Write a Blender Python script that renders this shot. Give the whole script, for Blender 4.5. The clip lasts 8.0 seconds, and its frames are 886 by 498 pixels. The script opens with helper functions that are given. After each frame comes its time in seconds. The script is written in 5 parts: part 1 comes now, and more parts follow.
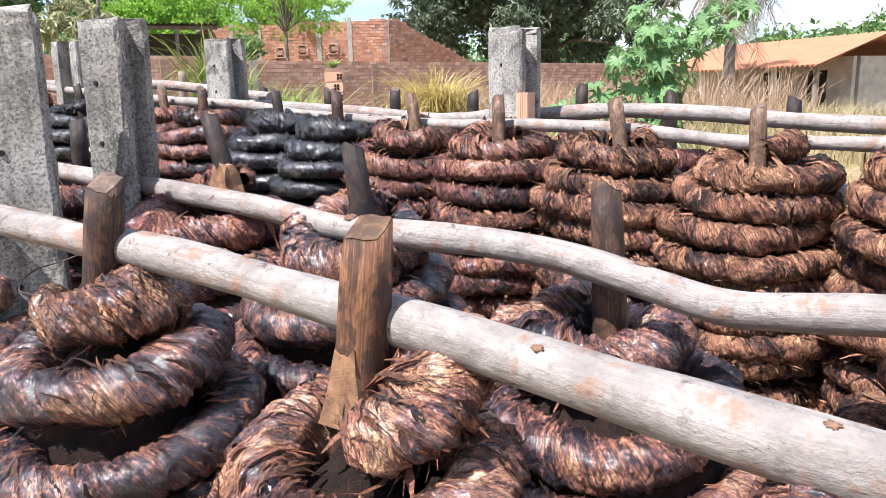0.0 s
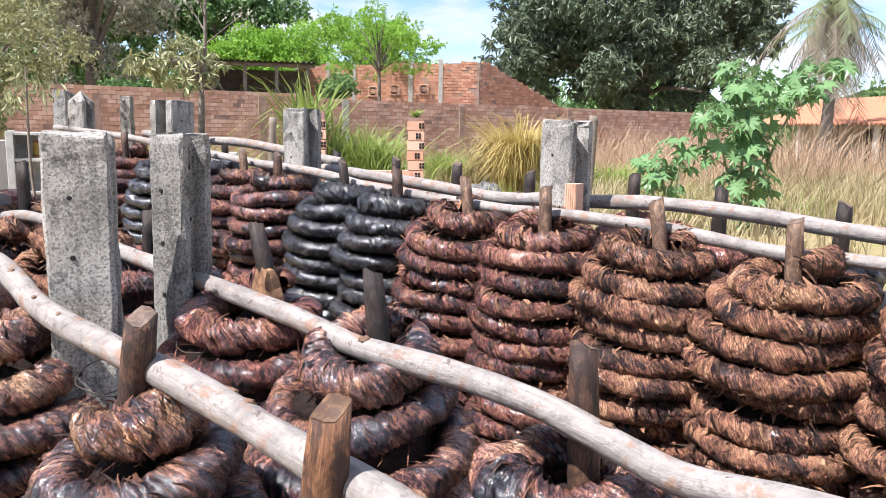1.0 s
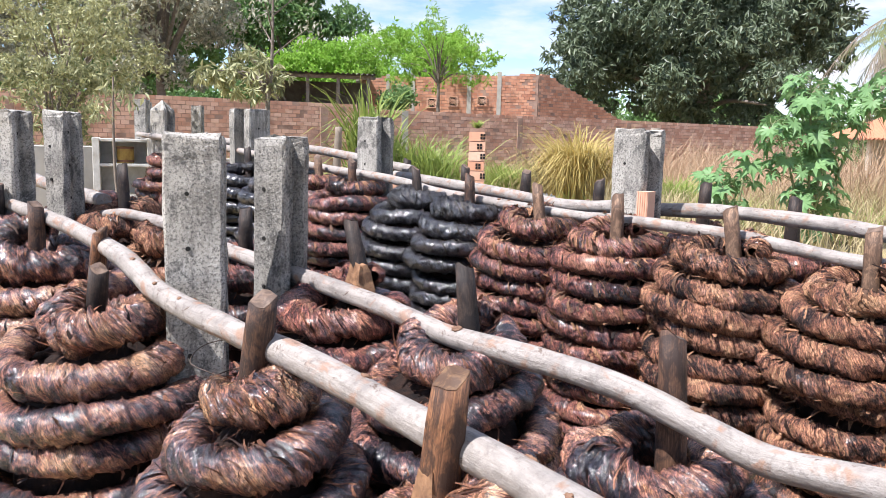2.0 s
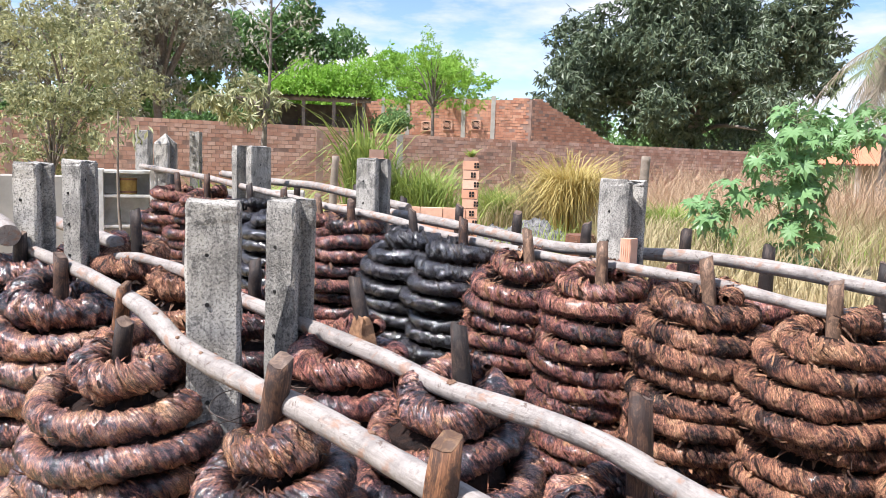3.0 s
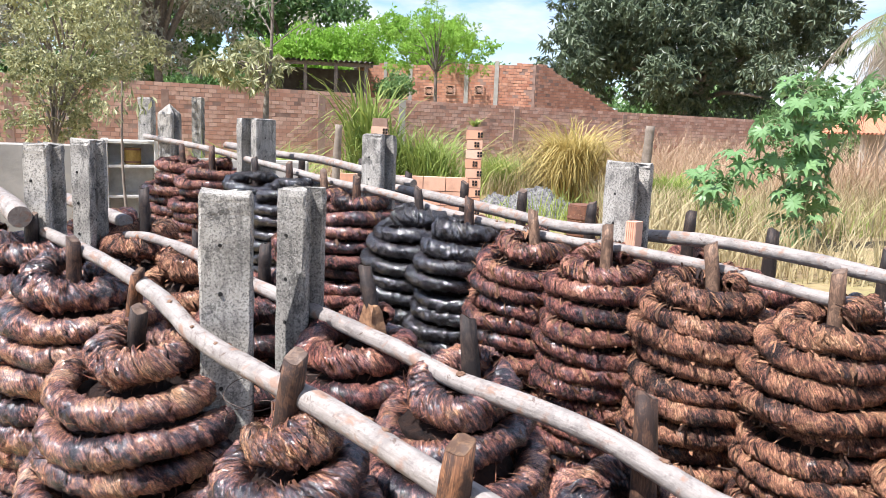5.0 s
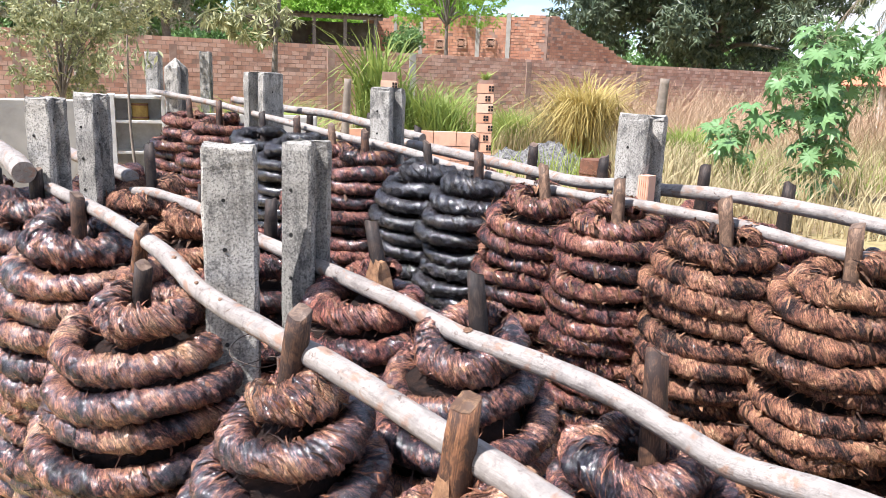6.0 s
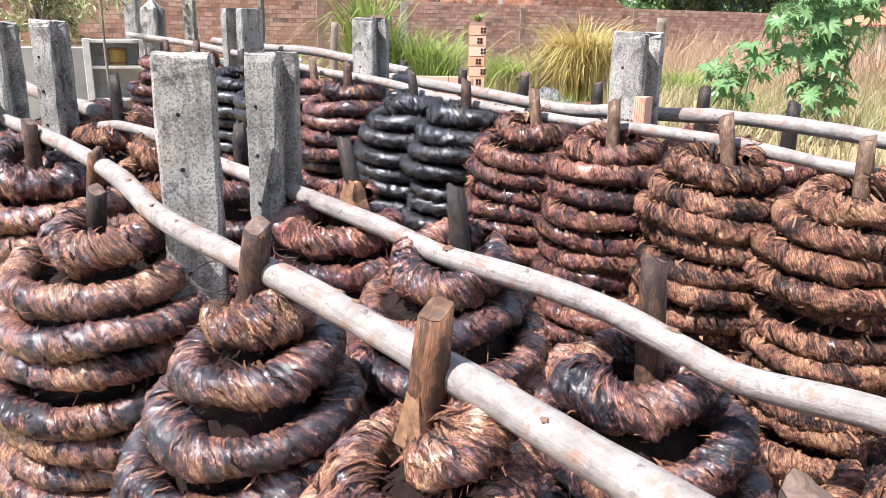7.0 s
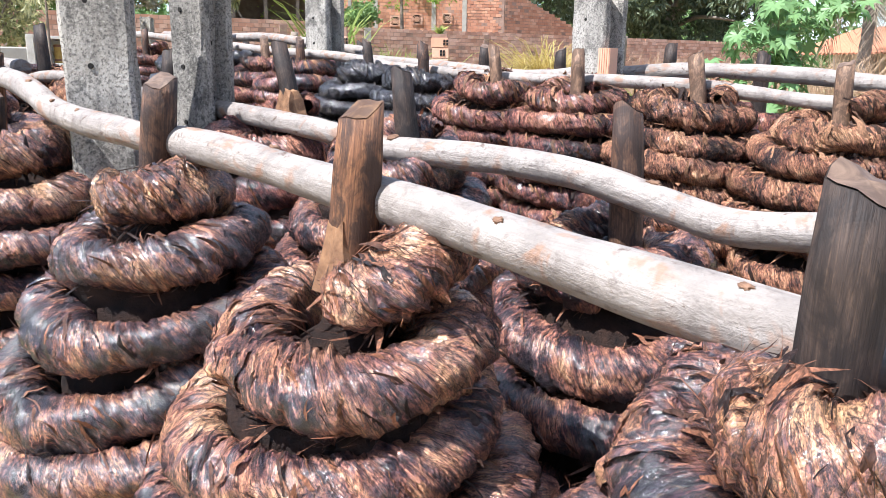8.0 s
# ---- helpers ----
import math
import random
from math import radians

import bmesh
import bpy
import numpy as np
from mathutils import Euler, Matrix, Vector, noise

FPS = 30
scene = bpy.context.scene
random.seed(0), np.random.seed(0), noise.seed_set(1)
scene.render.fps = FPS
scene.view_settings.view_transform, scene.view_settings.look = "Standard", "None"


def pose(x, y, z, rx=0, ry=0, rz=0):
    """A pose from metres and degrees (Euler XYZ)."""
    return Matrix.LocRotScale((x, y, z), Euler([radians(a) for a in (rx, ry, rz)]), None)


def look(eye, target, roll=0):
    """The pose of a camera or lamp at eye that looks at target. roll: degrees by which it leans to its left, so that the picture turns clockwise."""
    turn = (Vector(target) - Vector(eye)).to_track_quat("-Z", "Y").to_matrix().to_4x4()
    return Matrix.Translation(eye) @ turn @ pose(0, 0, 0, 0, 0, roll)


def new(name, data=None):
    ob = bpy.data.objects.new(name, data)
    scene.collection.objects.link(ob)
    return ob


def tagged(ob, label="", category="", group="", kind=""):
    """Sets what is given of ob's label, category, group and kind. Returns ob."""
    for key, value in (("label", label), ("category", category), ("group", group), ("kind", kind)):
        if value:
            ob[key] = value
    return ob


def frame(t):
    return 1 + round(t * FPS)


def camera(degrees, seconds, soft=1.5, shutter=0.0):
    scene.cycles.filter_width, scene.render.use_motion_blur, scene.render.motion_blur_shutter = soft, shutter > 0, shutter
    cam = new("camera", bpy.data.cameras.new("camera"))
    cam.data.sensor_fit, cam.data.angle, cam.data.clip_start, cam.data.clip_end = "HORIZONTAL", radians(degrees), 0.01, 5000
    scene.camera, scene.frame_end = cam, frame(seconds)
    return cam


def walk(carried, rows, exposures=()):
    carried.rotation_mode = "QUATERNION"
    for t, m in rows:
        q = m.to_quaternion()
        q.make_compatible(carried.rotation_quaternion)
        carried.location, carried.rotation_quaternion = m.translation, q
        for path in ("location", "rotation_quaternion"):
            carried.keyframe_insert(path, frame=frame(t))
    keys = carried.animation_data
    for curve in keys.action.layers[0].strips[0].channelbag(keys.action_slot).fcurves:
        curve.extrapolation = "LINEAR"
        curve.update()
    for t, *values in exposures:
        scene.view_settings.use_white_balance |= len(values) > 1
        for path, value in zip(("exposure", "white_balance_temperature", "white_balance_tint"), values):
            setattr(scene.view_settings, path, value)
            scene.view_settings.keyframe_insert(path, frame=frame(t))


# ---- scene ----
cam = camera(61.1, 8.0, soft=0.7)
PATH = [
    (0, (0.027, 0.024, 1.465), (-0.011, 1.981, 1.058), -1.3),
    (0.5, (0.081, 0.004, 1.494), (-0.073, 1.963, 1.124), -0.1),
    (1, (0.157, -0.043, 1.637), (-0.098, 1.915, 1.325), 1.0),
    (1.5, (0.132, -0.117, 1.62), (-0.22, 1.832, 1.347), 1.5),
    (1.7, (0.102, -0.117, 1.599), (-0.292, 1.822, 1.31), 1.4),
    (2.8, (0.116, -0.275, 1.725), (-0.28, 1.67, 1.481), 1.8),
    (3, (0.124, -0.288, 1.728), (-0.259, 1.661, 1.496), 1.9),
    (3.5, (0.135, -0.291, 1.742), (-0.219, 1.666, 1.53), 2.0),
    (4, (0.125, -0.28, 1.784), (-0.222, 1.676, 1.548), 2.1),
    (4.5, (0.105, -0.308, 1.793), (-0.257, 1.639, 1.517), 2.2),
    (6, (0.108, -0.272, 1.784), (-0.293, 1.637, 1.343), 2.1),
    (6.5, (0.115, -0.221, 1.754), (-0.287, 1.672, 1.248), 1.5),
    (7, (0.127, -0.152, 1.673), (-0.26, 1.73, 1.115), 0.9),
    (7.5, (0.14, -0.073, 1.51), (-0.213, 1.815, 0.954), 0.8),
    (7.7, (0.146, -0.05, 1.456), (-0.192, 1.846, 0.915), 0.8),
    (8, (0.144, -0.033, 1.389), (-0.164, 1.886, 0.919), 0.8),
]
EXPOSURE = [(0.0, 1.04, 6180, 15), (1.5, 0.98, 6180, 15), (4.5, 1.0, 6180, 15), (6.0, 1.12, 6180, 15), (7.0, 1.16, 6180, 15), (8.0, 1.18, 6080, 13)]
walk(cam, [(t, look(eye, target, roll)) for t, eye, target, roll in PATH], EXPOSURE)

# ---- world, sun and exposure ----
SUN_FROM = Vector((-0.38, -0.36, 0.853)).normalized()
world = bpy.data.worlds.new("sky")
scene.world = world
world.use_nodes = True
wn, wl = world.node_tree.nodes, world.node_tree.links
wn.clear()
w_out = wn.new("ShaderNodeOutputWorld")
w_bg = wn.new("ShaderNodeBackground")
w_sky = wn.new("ShaderNodeTexSky")
w_sky.sky_type = "NISHITA"
w_sky.sun_disc = False
w_sky.sun_elevation = math.asin(SUN_FROM.z)
w_sky.sun_rotation = math.atan2(SUN_FROM.x, SUN_FROM.y)
w_sky.dust_density = 0.3
w_sky.air_density = 0.9
w_sky.altitude = 600
w_sky.ozone_density = 2.0
w_bg.inputs["Strength"].default_value = 0.108
w_tc = wn.new("ShaderNodeTexCoord")
w_map = wn.new("ShaderNodeMapping")
w_map.inputs["Scale"].default_value = (1.0, 1.0, 3.6)
w_map.inputs["Location"].default_value = (0.35, 0.2, 0.0)
w_noise = wn.new("ShaderNodeTexNoise")
w_noise.inputs["Scale"].default_value = 3.1
w_noise.inputs["Detail"].default_value = 8.0
w_noise.inputs["Roughness"].default_value = 0.58
w_ramp = wn.new("ShaderNodeValToRGB")
w_ramp.color_ramp.elements[0].position = 0.46
w_ramp.color_ramp.elements[1].position = 0.60
w_mix = wn.new("ShaderNodeMix")
w_mix.data_type = "RGBA"
w_mix.inputs[7].default_value = (5.0, 5.1, 5.3, 1)
wl.new(w_tc.outputs["Generated"], w_map.inputs["Vector"])
wl.new(w_map.outputs["Vector"], w_noise.inputs["Vector"])
wl.new(w_noise.outputs["Fac"], w_ramp.inputs["Fac"])
wl.new(w_ramp.outputs["Color"], w_mix.inputs[0])
wl.new(w_sky.outputs["Color"], w_mix.inputs[6])
wl.new(w_mix.outputs[2], w_bg.inputs["Color"])
wl.new(w_bg.outputs["Background"], w_out.inputs["Surface"])

sun_data = bpy.data.lights.new("sun", "SUN")
sun_data.energy, sun_data.angle, sun_data.color = 5.0, radians(0.6), (1.0, 0.965, 0.91)
sun = new("sun", sun_data)
sun.matrix_world = look(SUN_FROM * 40, (0, 0, 0))


# ---- materials ----
class Mat:
    """A small builder for node materials."""

    def __init__(self, name, rough=0.7, spec=0.4, metal=0.0):
        self.m = bpy.data.materials.new(name)
        self.m.use_nodes = True
        self.t = self.m.node_tree
        self.n, self.l = self.t.nodes, self.t.links
        self.b = self.n["Principled BSDF"]
        self.b.inputs["Roughness"].default_value = rough
        self.b.inputs["Specular IOR Level"].default_value = spec
        self.b.inputs["Metallic"].default_value = metal
        self.tc = self.n.new("ShaderNodeTexCoord")

    def mapped(self, source="Object", scale=(1, 1, 1), rot=(0, 0, 0)):
        mp = self.n.new("ShaderNodeMapping")
        mp.inputs["Scale"].default_value = scale
        mp.inputs["Rotation"].default_value = rot
        self.l.new(self.tc.outputs[source], mp.inputs["Vector"])
        return mp.outputs["Vector"]

    def turned(self, scale, rot):
        """Rope coordinates, turned first and stretched after."""
        first = self.mapped("UV", (1, 1, 1), (0, 0, rot))
        mp = self.n.new("ShaderNodeMapping")
        mp.inputs["Scale"].default_value = scale
        self.l.new(first, mp.inputs["Vector"])
        return mp.outputs["Vector"]

    def world(self, scale=(1, 1, 1)):
        geo = self.n.new("ShaderNodeNewGeometry")
        mp = self.n.new("ShaderNodeMapping")
        mp.inputs["Scale"].default_value = scale
        self.l.new(geo.outputs["Position"], mp.inputs["Vector"])
        return mp.outputs["Vector"]

    def noise(self, vec, scale=5.0, detail=4.0, rough=0.55, dist=0.0):
        nd = self.n.new("ShaderNodeTexNoise")
        nd.inputs["Scale"].default_value = scale
        nd.inputs["Detail"].default_value = detail
        nd.inputs["Roughness"].default_value = rough
        nd.inputs["Distortion"].default_value = dist
        self.l.new(vec, nd.inputs["Vector"])
        return nd.outputs["Fac"]

    def voronoi(self, vec, scale):
        nd = self.n.new("ShaderNodeTexVoronoi")
        nd.inputs["Scale"].default_value = scale
        self.l.new(vec, nd.inputs["Vector"])
        return nd.outputs["Distance"]

    def ramp(self, fac, stops):
        r = self.n.new("ShaderNodeValToRGB")
        el = r.color_ramp.elements
        while len(el) < len(stops):
            el.new(0.5)
        for e, (p, c) in zip(el, stops):
            e.position = p
            e.color = (c, c, c, 1) if isinstance(c, (int, float)) else (*c, 1)
        self.l.new(fac, r.inputs["Fac"])
        return r.outputs["Color"]

    def mix(self, fac, a, b, mode="MIX"):
        mx = self.n.new("ShaderNodeMix")
        mx.data_type, mx.blend_type = "RGBA", mode
        for sock, v in ((mx.inputs[0], fac), (mx.inputs[6], a), (mx.inputs[7], b)):
            if isinstance(v, (int, float)):
                sock.default_value = v
            elif isinstance(v, tuple):
                sock.default_value = (*v, 1)
            else:
                self.l.new(v, sock)
        return mx.outputs[2]

    def math(self, op, a, b):
        nd = self.n.new("ShaderNodeMath")
        nd.operation = op
        for sock, v in zip(nd.inputs, (a, b)):
            if isinstance(v, (int, float)):
                sock.default_value = v
            else:
                self.l.new(v, sock)
        return nd.outputs[0]

    def random(self):
        return self.n.new("ShaderNodeObjectInfo").outputs["Random"]

    def island(self):
        return self.n.new("ShaderNodeNewGeometry").outputs["Random Per Island"]

    def done(self, color=None, rough=None, bumps=(), trans=None):
        if color is not None:
            if isinstance(color, tuple):
                self.b.inputs["Base Color"].default_value = (*color, 1)
            else:
                self.l.new(color, self.b.inputs["Base Color"])
        if rough is not None:
            self.l.new(rough, self.b.inputs["Roughness"])
        last = None
        for h, strength, dist in bumps:
            bp = self.n.new("ShaderNodeBump")
            bp.inputs["Strength"].default_value = strength
            bp.inputs["Distance"].default_value = dist
            self.l.new(h, bp.inputs["Height"])
            if last is not None:
                self.l.new(last, bp.inputs["Normal"])
            last = bp.outputs["Normal"]
        if last is not None:
            self.l.new(last, self.b.inputs["Normal"])
        if trans:
            tr = self.n.new("ShaderNodeBsdfTranslucent")
            if isinstance(color, tuple):
                tr.inputs["Color"].default_value = (*color, 1)
            else:
                self.l.new(color, tr.inputs["Color"])
            ms = self.n.new("ShaderNodeMixShader")
            ms.inputs[0].default_value = trans
            self.l.new(self.b.outputs[0], ms.inputs[1])
            self.l.new(tr.outputs[0], ms.inputs[2])
            self.l.new(ms.outputs[0], self.n["Material Output"].inputs["Surface"])
        return self.m


def tobacco(name, stops, tan, tan_amount, r_lo, r_hi, spec, gloss):
    """Twisted leaf rope: u runs along the rope, v round it, both in metres; leaf fibres lie nearly across it."""
    m = Mat(name, spec=spec)
    fibre = m.noise(m.turned((22, 300, 1), radians(-111)), 1.0, 5.0, 0.68, 1.2)
    strand = m.noise(m.turned((26, 105, 1), radians(-113)), 1.0, 6.0, 0.70, 1.8)
    band = m.noise(m.turned((13, 26, 1), radians(-118)), 1.0, 6.0, 0.68, 1.8)
    crumple = m.noise(m.turned((75, 150, 1), radians(-104)), 1.0, 5.0, 0.70, 2.2)
    big = m.noise(m.world((1, 1, 1)), 10.0, 5.0, 0.6)
    key = m.math("ADD", m.math("MULTIPLY", band, 0.40), m.math("MULTIPLY", strand, 0.14))
    key = m.math("ADD", key, m.math("MULTIPLY", fibre, 0.16))
    key = m.math("ADD", key, m.math("MULTIPLY", m.math("SUBTRACT", m.random(), 0.5), 0.08))
    key = m.math("ADD", key, m.math("MULTIPLY", big, 0.55))
    key = m.math("SUBTRACT", m.math("ADD", key, m.math("MULTIPLY", crumple, 0.22)), 0.240)
    key = m.math("ADD", m.math("MULTIPLY", m.math("SUBTRACT", key, 0.5), 1.65), 0.515)
    col = m.ramp(key, stops)
    rag = m.ramp(m.noise(m.turned((40, 90, 1), radians(-108)), 1.0, 6.0, 0.74, 1.8), [(0.60 - tan_amount * 0.08, 0.0), (0.70, 1.0)])
    col = m.mix(m.math("MULTIPLY", rag, 0.6), col, tan)
    # thin folds between the leaf layers and cracks, their shade painted in near black
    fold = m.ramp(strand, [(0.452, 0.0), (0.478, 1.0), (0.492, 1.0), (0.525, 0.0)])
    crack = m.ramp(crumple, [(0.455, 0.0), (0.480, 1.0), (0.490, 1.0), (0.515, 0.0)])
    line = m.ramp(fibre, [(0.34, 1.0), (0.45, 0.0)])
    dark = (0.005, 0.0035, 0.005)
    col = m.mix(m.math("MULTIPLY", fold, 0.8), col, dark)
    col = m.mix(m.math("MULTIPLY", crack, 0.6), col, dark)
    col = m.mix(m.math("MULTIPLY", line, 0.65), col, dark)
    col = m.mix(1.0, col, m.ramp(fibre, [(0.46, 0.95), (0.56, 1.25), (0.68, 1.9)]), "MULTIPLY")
    wet = m.ramp(m.noise(m.world((1, 1, 1)), 15.0, 6.0, 0.68), [(0.60 - 0.16 * gloss, 0.0), (0.66 - 0.16 * gloss, 1.0)])
    rough = m.ramp(strand, [(0.35, r_lo), (0.65, r_hi)])
    skin = m.n.new("ShaderNodeBump")
    skin.inputs["Strength"].default_value, skin.inputs["Distance"].default_value = 0.5, 0.003
    m.l.new(crumple, skin.inputs["Height"])
    skin2 = m.n.new("ShaderNodeBump")
    skin2.inputs["Strength"].default_value, skin2.inputs["Distance"].default_value = 0.6, 0.0012
    m.l.new(fibre, skin2.inputs["Height"])
    m.l.new(skin.outputs["Normal"], skin2.inputs["Normal"])
    m.l.new(skin2.outputs["Normal"], m.b.inputs["Coat Normal"])
    m.l.new(m.math("MULTIPLY", wet, min(1.0, 0.3 + gloss)), m.b.inputs["Coat Weight"])
    m.b.inputs["Coat Roughness"].default_value = 0.15
    m.b.inputs["Coat IOR"].default_value = 1.66
    sunk = m.math("SUBTRACT", 1.0, m.math("MAXIMUM", fold, crack))
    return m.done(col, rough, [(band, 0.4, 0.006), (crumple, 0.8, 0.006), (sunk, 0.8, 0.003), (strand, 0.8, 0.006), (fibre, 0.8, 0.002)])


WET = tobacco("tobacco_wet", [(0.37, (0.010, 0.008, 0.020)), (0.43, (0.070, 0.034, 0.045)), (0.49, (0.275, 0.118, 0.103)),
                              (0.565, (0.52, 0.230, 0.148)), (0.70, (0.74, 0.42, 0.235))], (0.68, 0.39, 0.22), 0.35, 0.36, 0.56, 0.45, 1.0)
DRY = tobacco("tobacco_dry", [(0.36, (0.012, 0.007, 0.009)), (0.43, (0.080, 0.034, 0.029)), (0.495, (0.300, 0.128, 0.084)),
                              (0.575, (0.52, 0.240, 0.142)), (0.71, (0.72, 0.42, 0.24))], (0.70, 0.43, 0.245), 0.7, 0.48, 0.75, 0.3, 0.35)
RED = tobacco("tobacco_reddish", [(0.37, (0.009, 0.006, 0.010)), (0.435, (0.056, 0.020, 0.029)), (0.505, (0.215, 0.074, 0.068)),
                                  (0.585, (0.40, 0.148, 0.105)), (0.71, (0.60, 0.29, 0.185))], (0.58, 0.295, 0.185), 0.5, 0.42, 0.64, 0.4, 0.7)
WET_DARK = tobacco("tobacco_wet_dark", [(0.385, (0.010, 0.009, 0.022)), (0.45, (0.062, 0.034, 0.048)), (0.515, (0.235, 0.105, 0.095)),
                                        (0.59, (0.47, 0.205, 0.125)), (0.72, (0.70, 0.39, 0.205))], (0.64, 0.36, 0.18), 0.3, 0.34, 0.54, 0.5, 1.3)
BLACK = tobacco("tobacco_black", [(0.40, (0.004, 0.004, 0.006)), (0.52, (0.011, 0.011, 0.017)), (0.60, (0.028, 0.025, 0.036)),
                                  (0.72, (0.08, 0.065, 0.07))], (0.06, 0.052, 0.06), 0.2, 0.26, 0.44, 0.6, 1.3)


def scrap_mat(name, a, b, rough):
    m = Mat(name, rough, 0.4)
    vein = m.noise(m.world((1, 1, 0.35)), 210, 5, 0.7, 1.5)
    tone = m.math("MULTIPLY", m.math("POWER", m.island(), 1.4), 0.95)
    col = m.mix(tone, a, b)
    col = m.mix(1.0, col, m.ramp(vein, [(0.34, 0.25), (0.50, 0.9), (0.66, 1.9)]), "MULTIPLY")
    return m.done(col, None, [(vein, 0.8, 0.003)], trans=0.10)


SCRAP_WET = scrap_mat("leaf_scrap_wet", (0.006, 0.004, 0.005), (0.30, 0.125, 0.068), 0.40)
SCRAP_DRY = scrap_mat("leaf_scrap_dry", (0.02, 0.010, 0.008), (0.42, 0.215, 0.115), 0.7)
SCRAP_BLACK = scrap_mat("leaf_scrap_black", (0.010, 0.009, 0.009), (0.06, 0.045, 0.035), 0.4)


def wood_pole():
    m = Mat("debarked_pole_wood", 0.62, 0.35)
    grain = m.noise(m.mapped("UV", (9, 90, 1)), 1.0, 7.0, 0.72, 0.8)
    blot = m.noise(m.mapped("UV", (17, 20, 1)), 1.0, 4.0, 0.6, 0.7)
    spot = m.noise(m.mapped("UV", (26, 40, 1)), 1.0, 6.0, 0.72, 0.5)
    fine = m.noise(m.world(), 70.0, 5.0, 0.65)
    grey = m.noise(m.world(), 14.0, 5.0, 0.65)
    col = m.ramp(grain, [(0.26, (0.15, 0.12, 0.10)), (0.38, (0.255, 0.224, 0.20)), (0.55, (0.325, 0.292, 0.264)), (0.75, (0.375, 0.344, 0.317))])
    col = m.mix(m.ramp(grey, [(0.47, 0.0), (0.64, 0.75)]), col, (0.185, 0.165, 0.15))
    col = m.mix(m.ramp(blot, [(0.55, 0.0), (0.64, 0.75)]), col, (0.27, 0.15, 0.095))
    col = m.mix(m.ramp(spot, [(0.60, 0.0), (0.67, 0.9)]), col, (0.10, 0.062, 0.045))
    col = m.mix(m.ramp(fine, [(0.54, 0.0), (0.70, 0.75)]), col, (0.15, 0.125, 0.11))
    return m.done(col, None, [(grain, 0.5, 0.004), (fine, 0.6, 0.004), (blot, 0.5, 0.006), (spot, 0.5, 0.004)])


def stake_wood(name, base, top_dark, light):
    m = Mat(name, 0.6, 0.35)
    grain = m.noise(m.mapped("UV", (230, 11, 1)), 1.0, 6.0, 0.72, 0.8)
    stain = m.noise(m.world((1, 1, 0.6)), 42.0, 6.0, 0.7, 0.8)
    col = m.ramp(grain, [(0.3, top_dark), (0.52, base), (0.74, light)])
    col = m.mix(m.ramp(stain, [(0.40, 0.0), (0.55, 0.9)]), col, top_dark)
    return m.done(col, None, [(grain, 0.6, 0.003), (stain, 0.2, 0.003)])


POLE = wood_pole()
STAKE_BROWN = stake_wood("stake_wood_brown", (0.12, 0.062, 0.038), (0.03, 0.019, 0.016), (0.27, 0.155, 0.09))
STAKE_DARK = stake_wood("stake_wood_dark", (0.05, 0.034, 0.027), (0.016, 0.012, 0.011), (0.13, 0.085, 0.06))
STAKE_PALE = stake_wood("stake_wood_pale", (0.27, 0.16, 0.10), (0.09, 0.055, 0.037), (0.45, 0.30, 0.19))
STAKE_ORANGE = stake_wood("stake_wood_orange", (0.21, 0.095, 0.048), (0.045, 0.025, 0.018), (0.52, 0.27, 0.12))
FRESH = stake_wood("fresh_cut_wood", (0.25, 0.14, 0.065), (0.07, 0.038, 0.024), (0.40, 0.24, 0.12))


END_GRAIN = stake_wood("weathered_end_grain", (0.25, 0.17, 0.12), (0.09, 0.06, 0.045), (0.40, 0.30, 0.22))


def concrete():
    m = Mat("weathered_concrete", 0.88, 0.25)
    big = m.noise(m.world((1, 1, 0.6)), 9.0, 5.0, 0.62, 0.4)
    fine = m.noise(m.world(), 170.0, 5.0, 0.75)
    streak = m.noise(m.world((34, 34, 3.0)), 1.0, 4.0, 0.6)
    pits = m.voronoi(m.world(), 75.0)
    lichen = m.noise(m.world((1, 1, 0.7)), 15.0, 7.0, 0.75, 0.6)
    col = m.ramp(big, [(0.3, (0.24, 0.226, 0.20)), (0.48, (0.42, 0.395, 0.35)), (0.66, (0.62, 0.585, 0.52))])
    col = m.mix(m.ramp(streak, [(0.52, 0.0), (0.72, 0.5)]), col, (0.09, 0.088, 0.085))
    col = m.mix(m.ramp(lichen, [(0.52, 0.0), (0.60, 0.7)]), col, (0.08, 0.078, 0.074))
    col = m.mix(m.ramp(fine, [(0.51, 0.0), (0.59, 0.75)]), col, (0.08, 0.078, 0.074))
    col = m.mix(m.ramp(fine, [(0.36, 0.7), (0.43, 0.0)]), col, (0.60, 0.58, 0.53))
    col = m.mix(1.0, col, m.ramp(m.random(), [(0.0, 0.60), (1.0, 0.95)]), "MULTIPLY")
    pit = m.ramp(pits, [(0.06, 0.0), (0.17, 1.0)])
    return m.done(col, None, [(fine, 0.7, 0.005), (pit, 0.5, 0.004), (big, 0.3, 0.008)])


CONCRETE = concrete()


def plain(name, a, b, rough=0.8, scale=8.0, spec=0.3, bump=0.3, dist=0.01, metal=0.0, trans=None, island=False):
    m = Mat(name, rough, spec, metal)
    fac = m.ramp(m.noise(m.world(), scale, 5.0, 0.62, 0.3), [(0.3, 0.0), (0.7, 1.0)])
    if island:
        fac = m.math("ADD", m.math("MULTIPLY", fac, 0.35), m.math("MULTIPLY", m.island(), 0.65))
    col = m.mix(fac, a, b)
    return m.done(col, None, [(m.noise(m.world(), scale * 9, 4.0, 0.65), bump, dist)] if bump else (), trans)


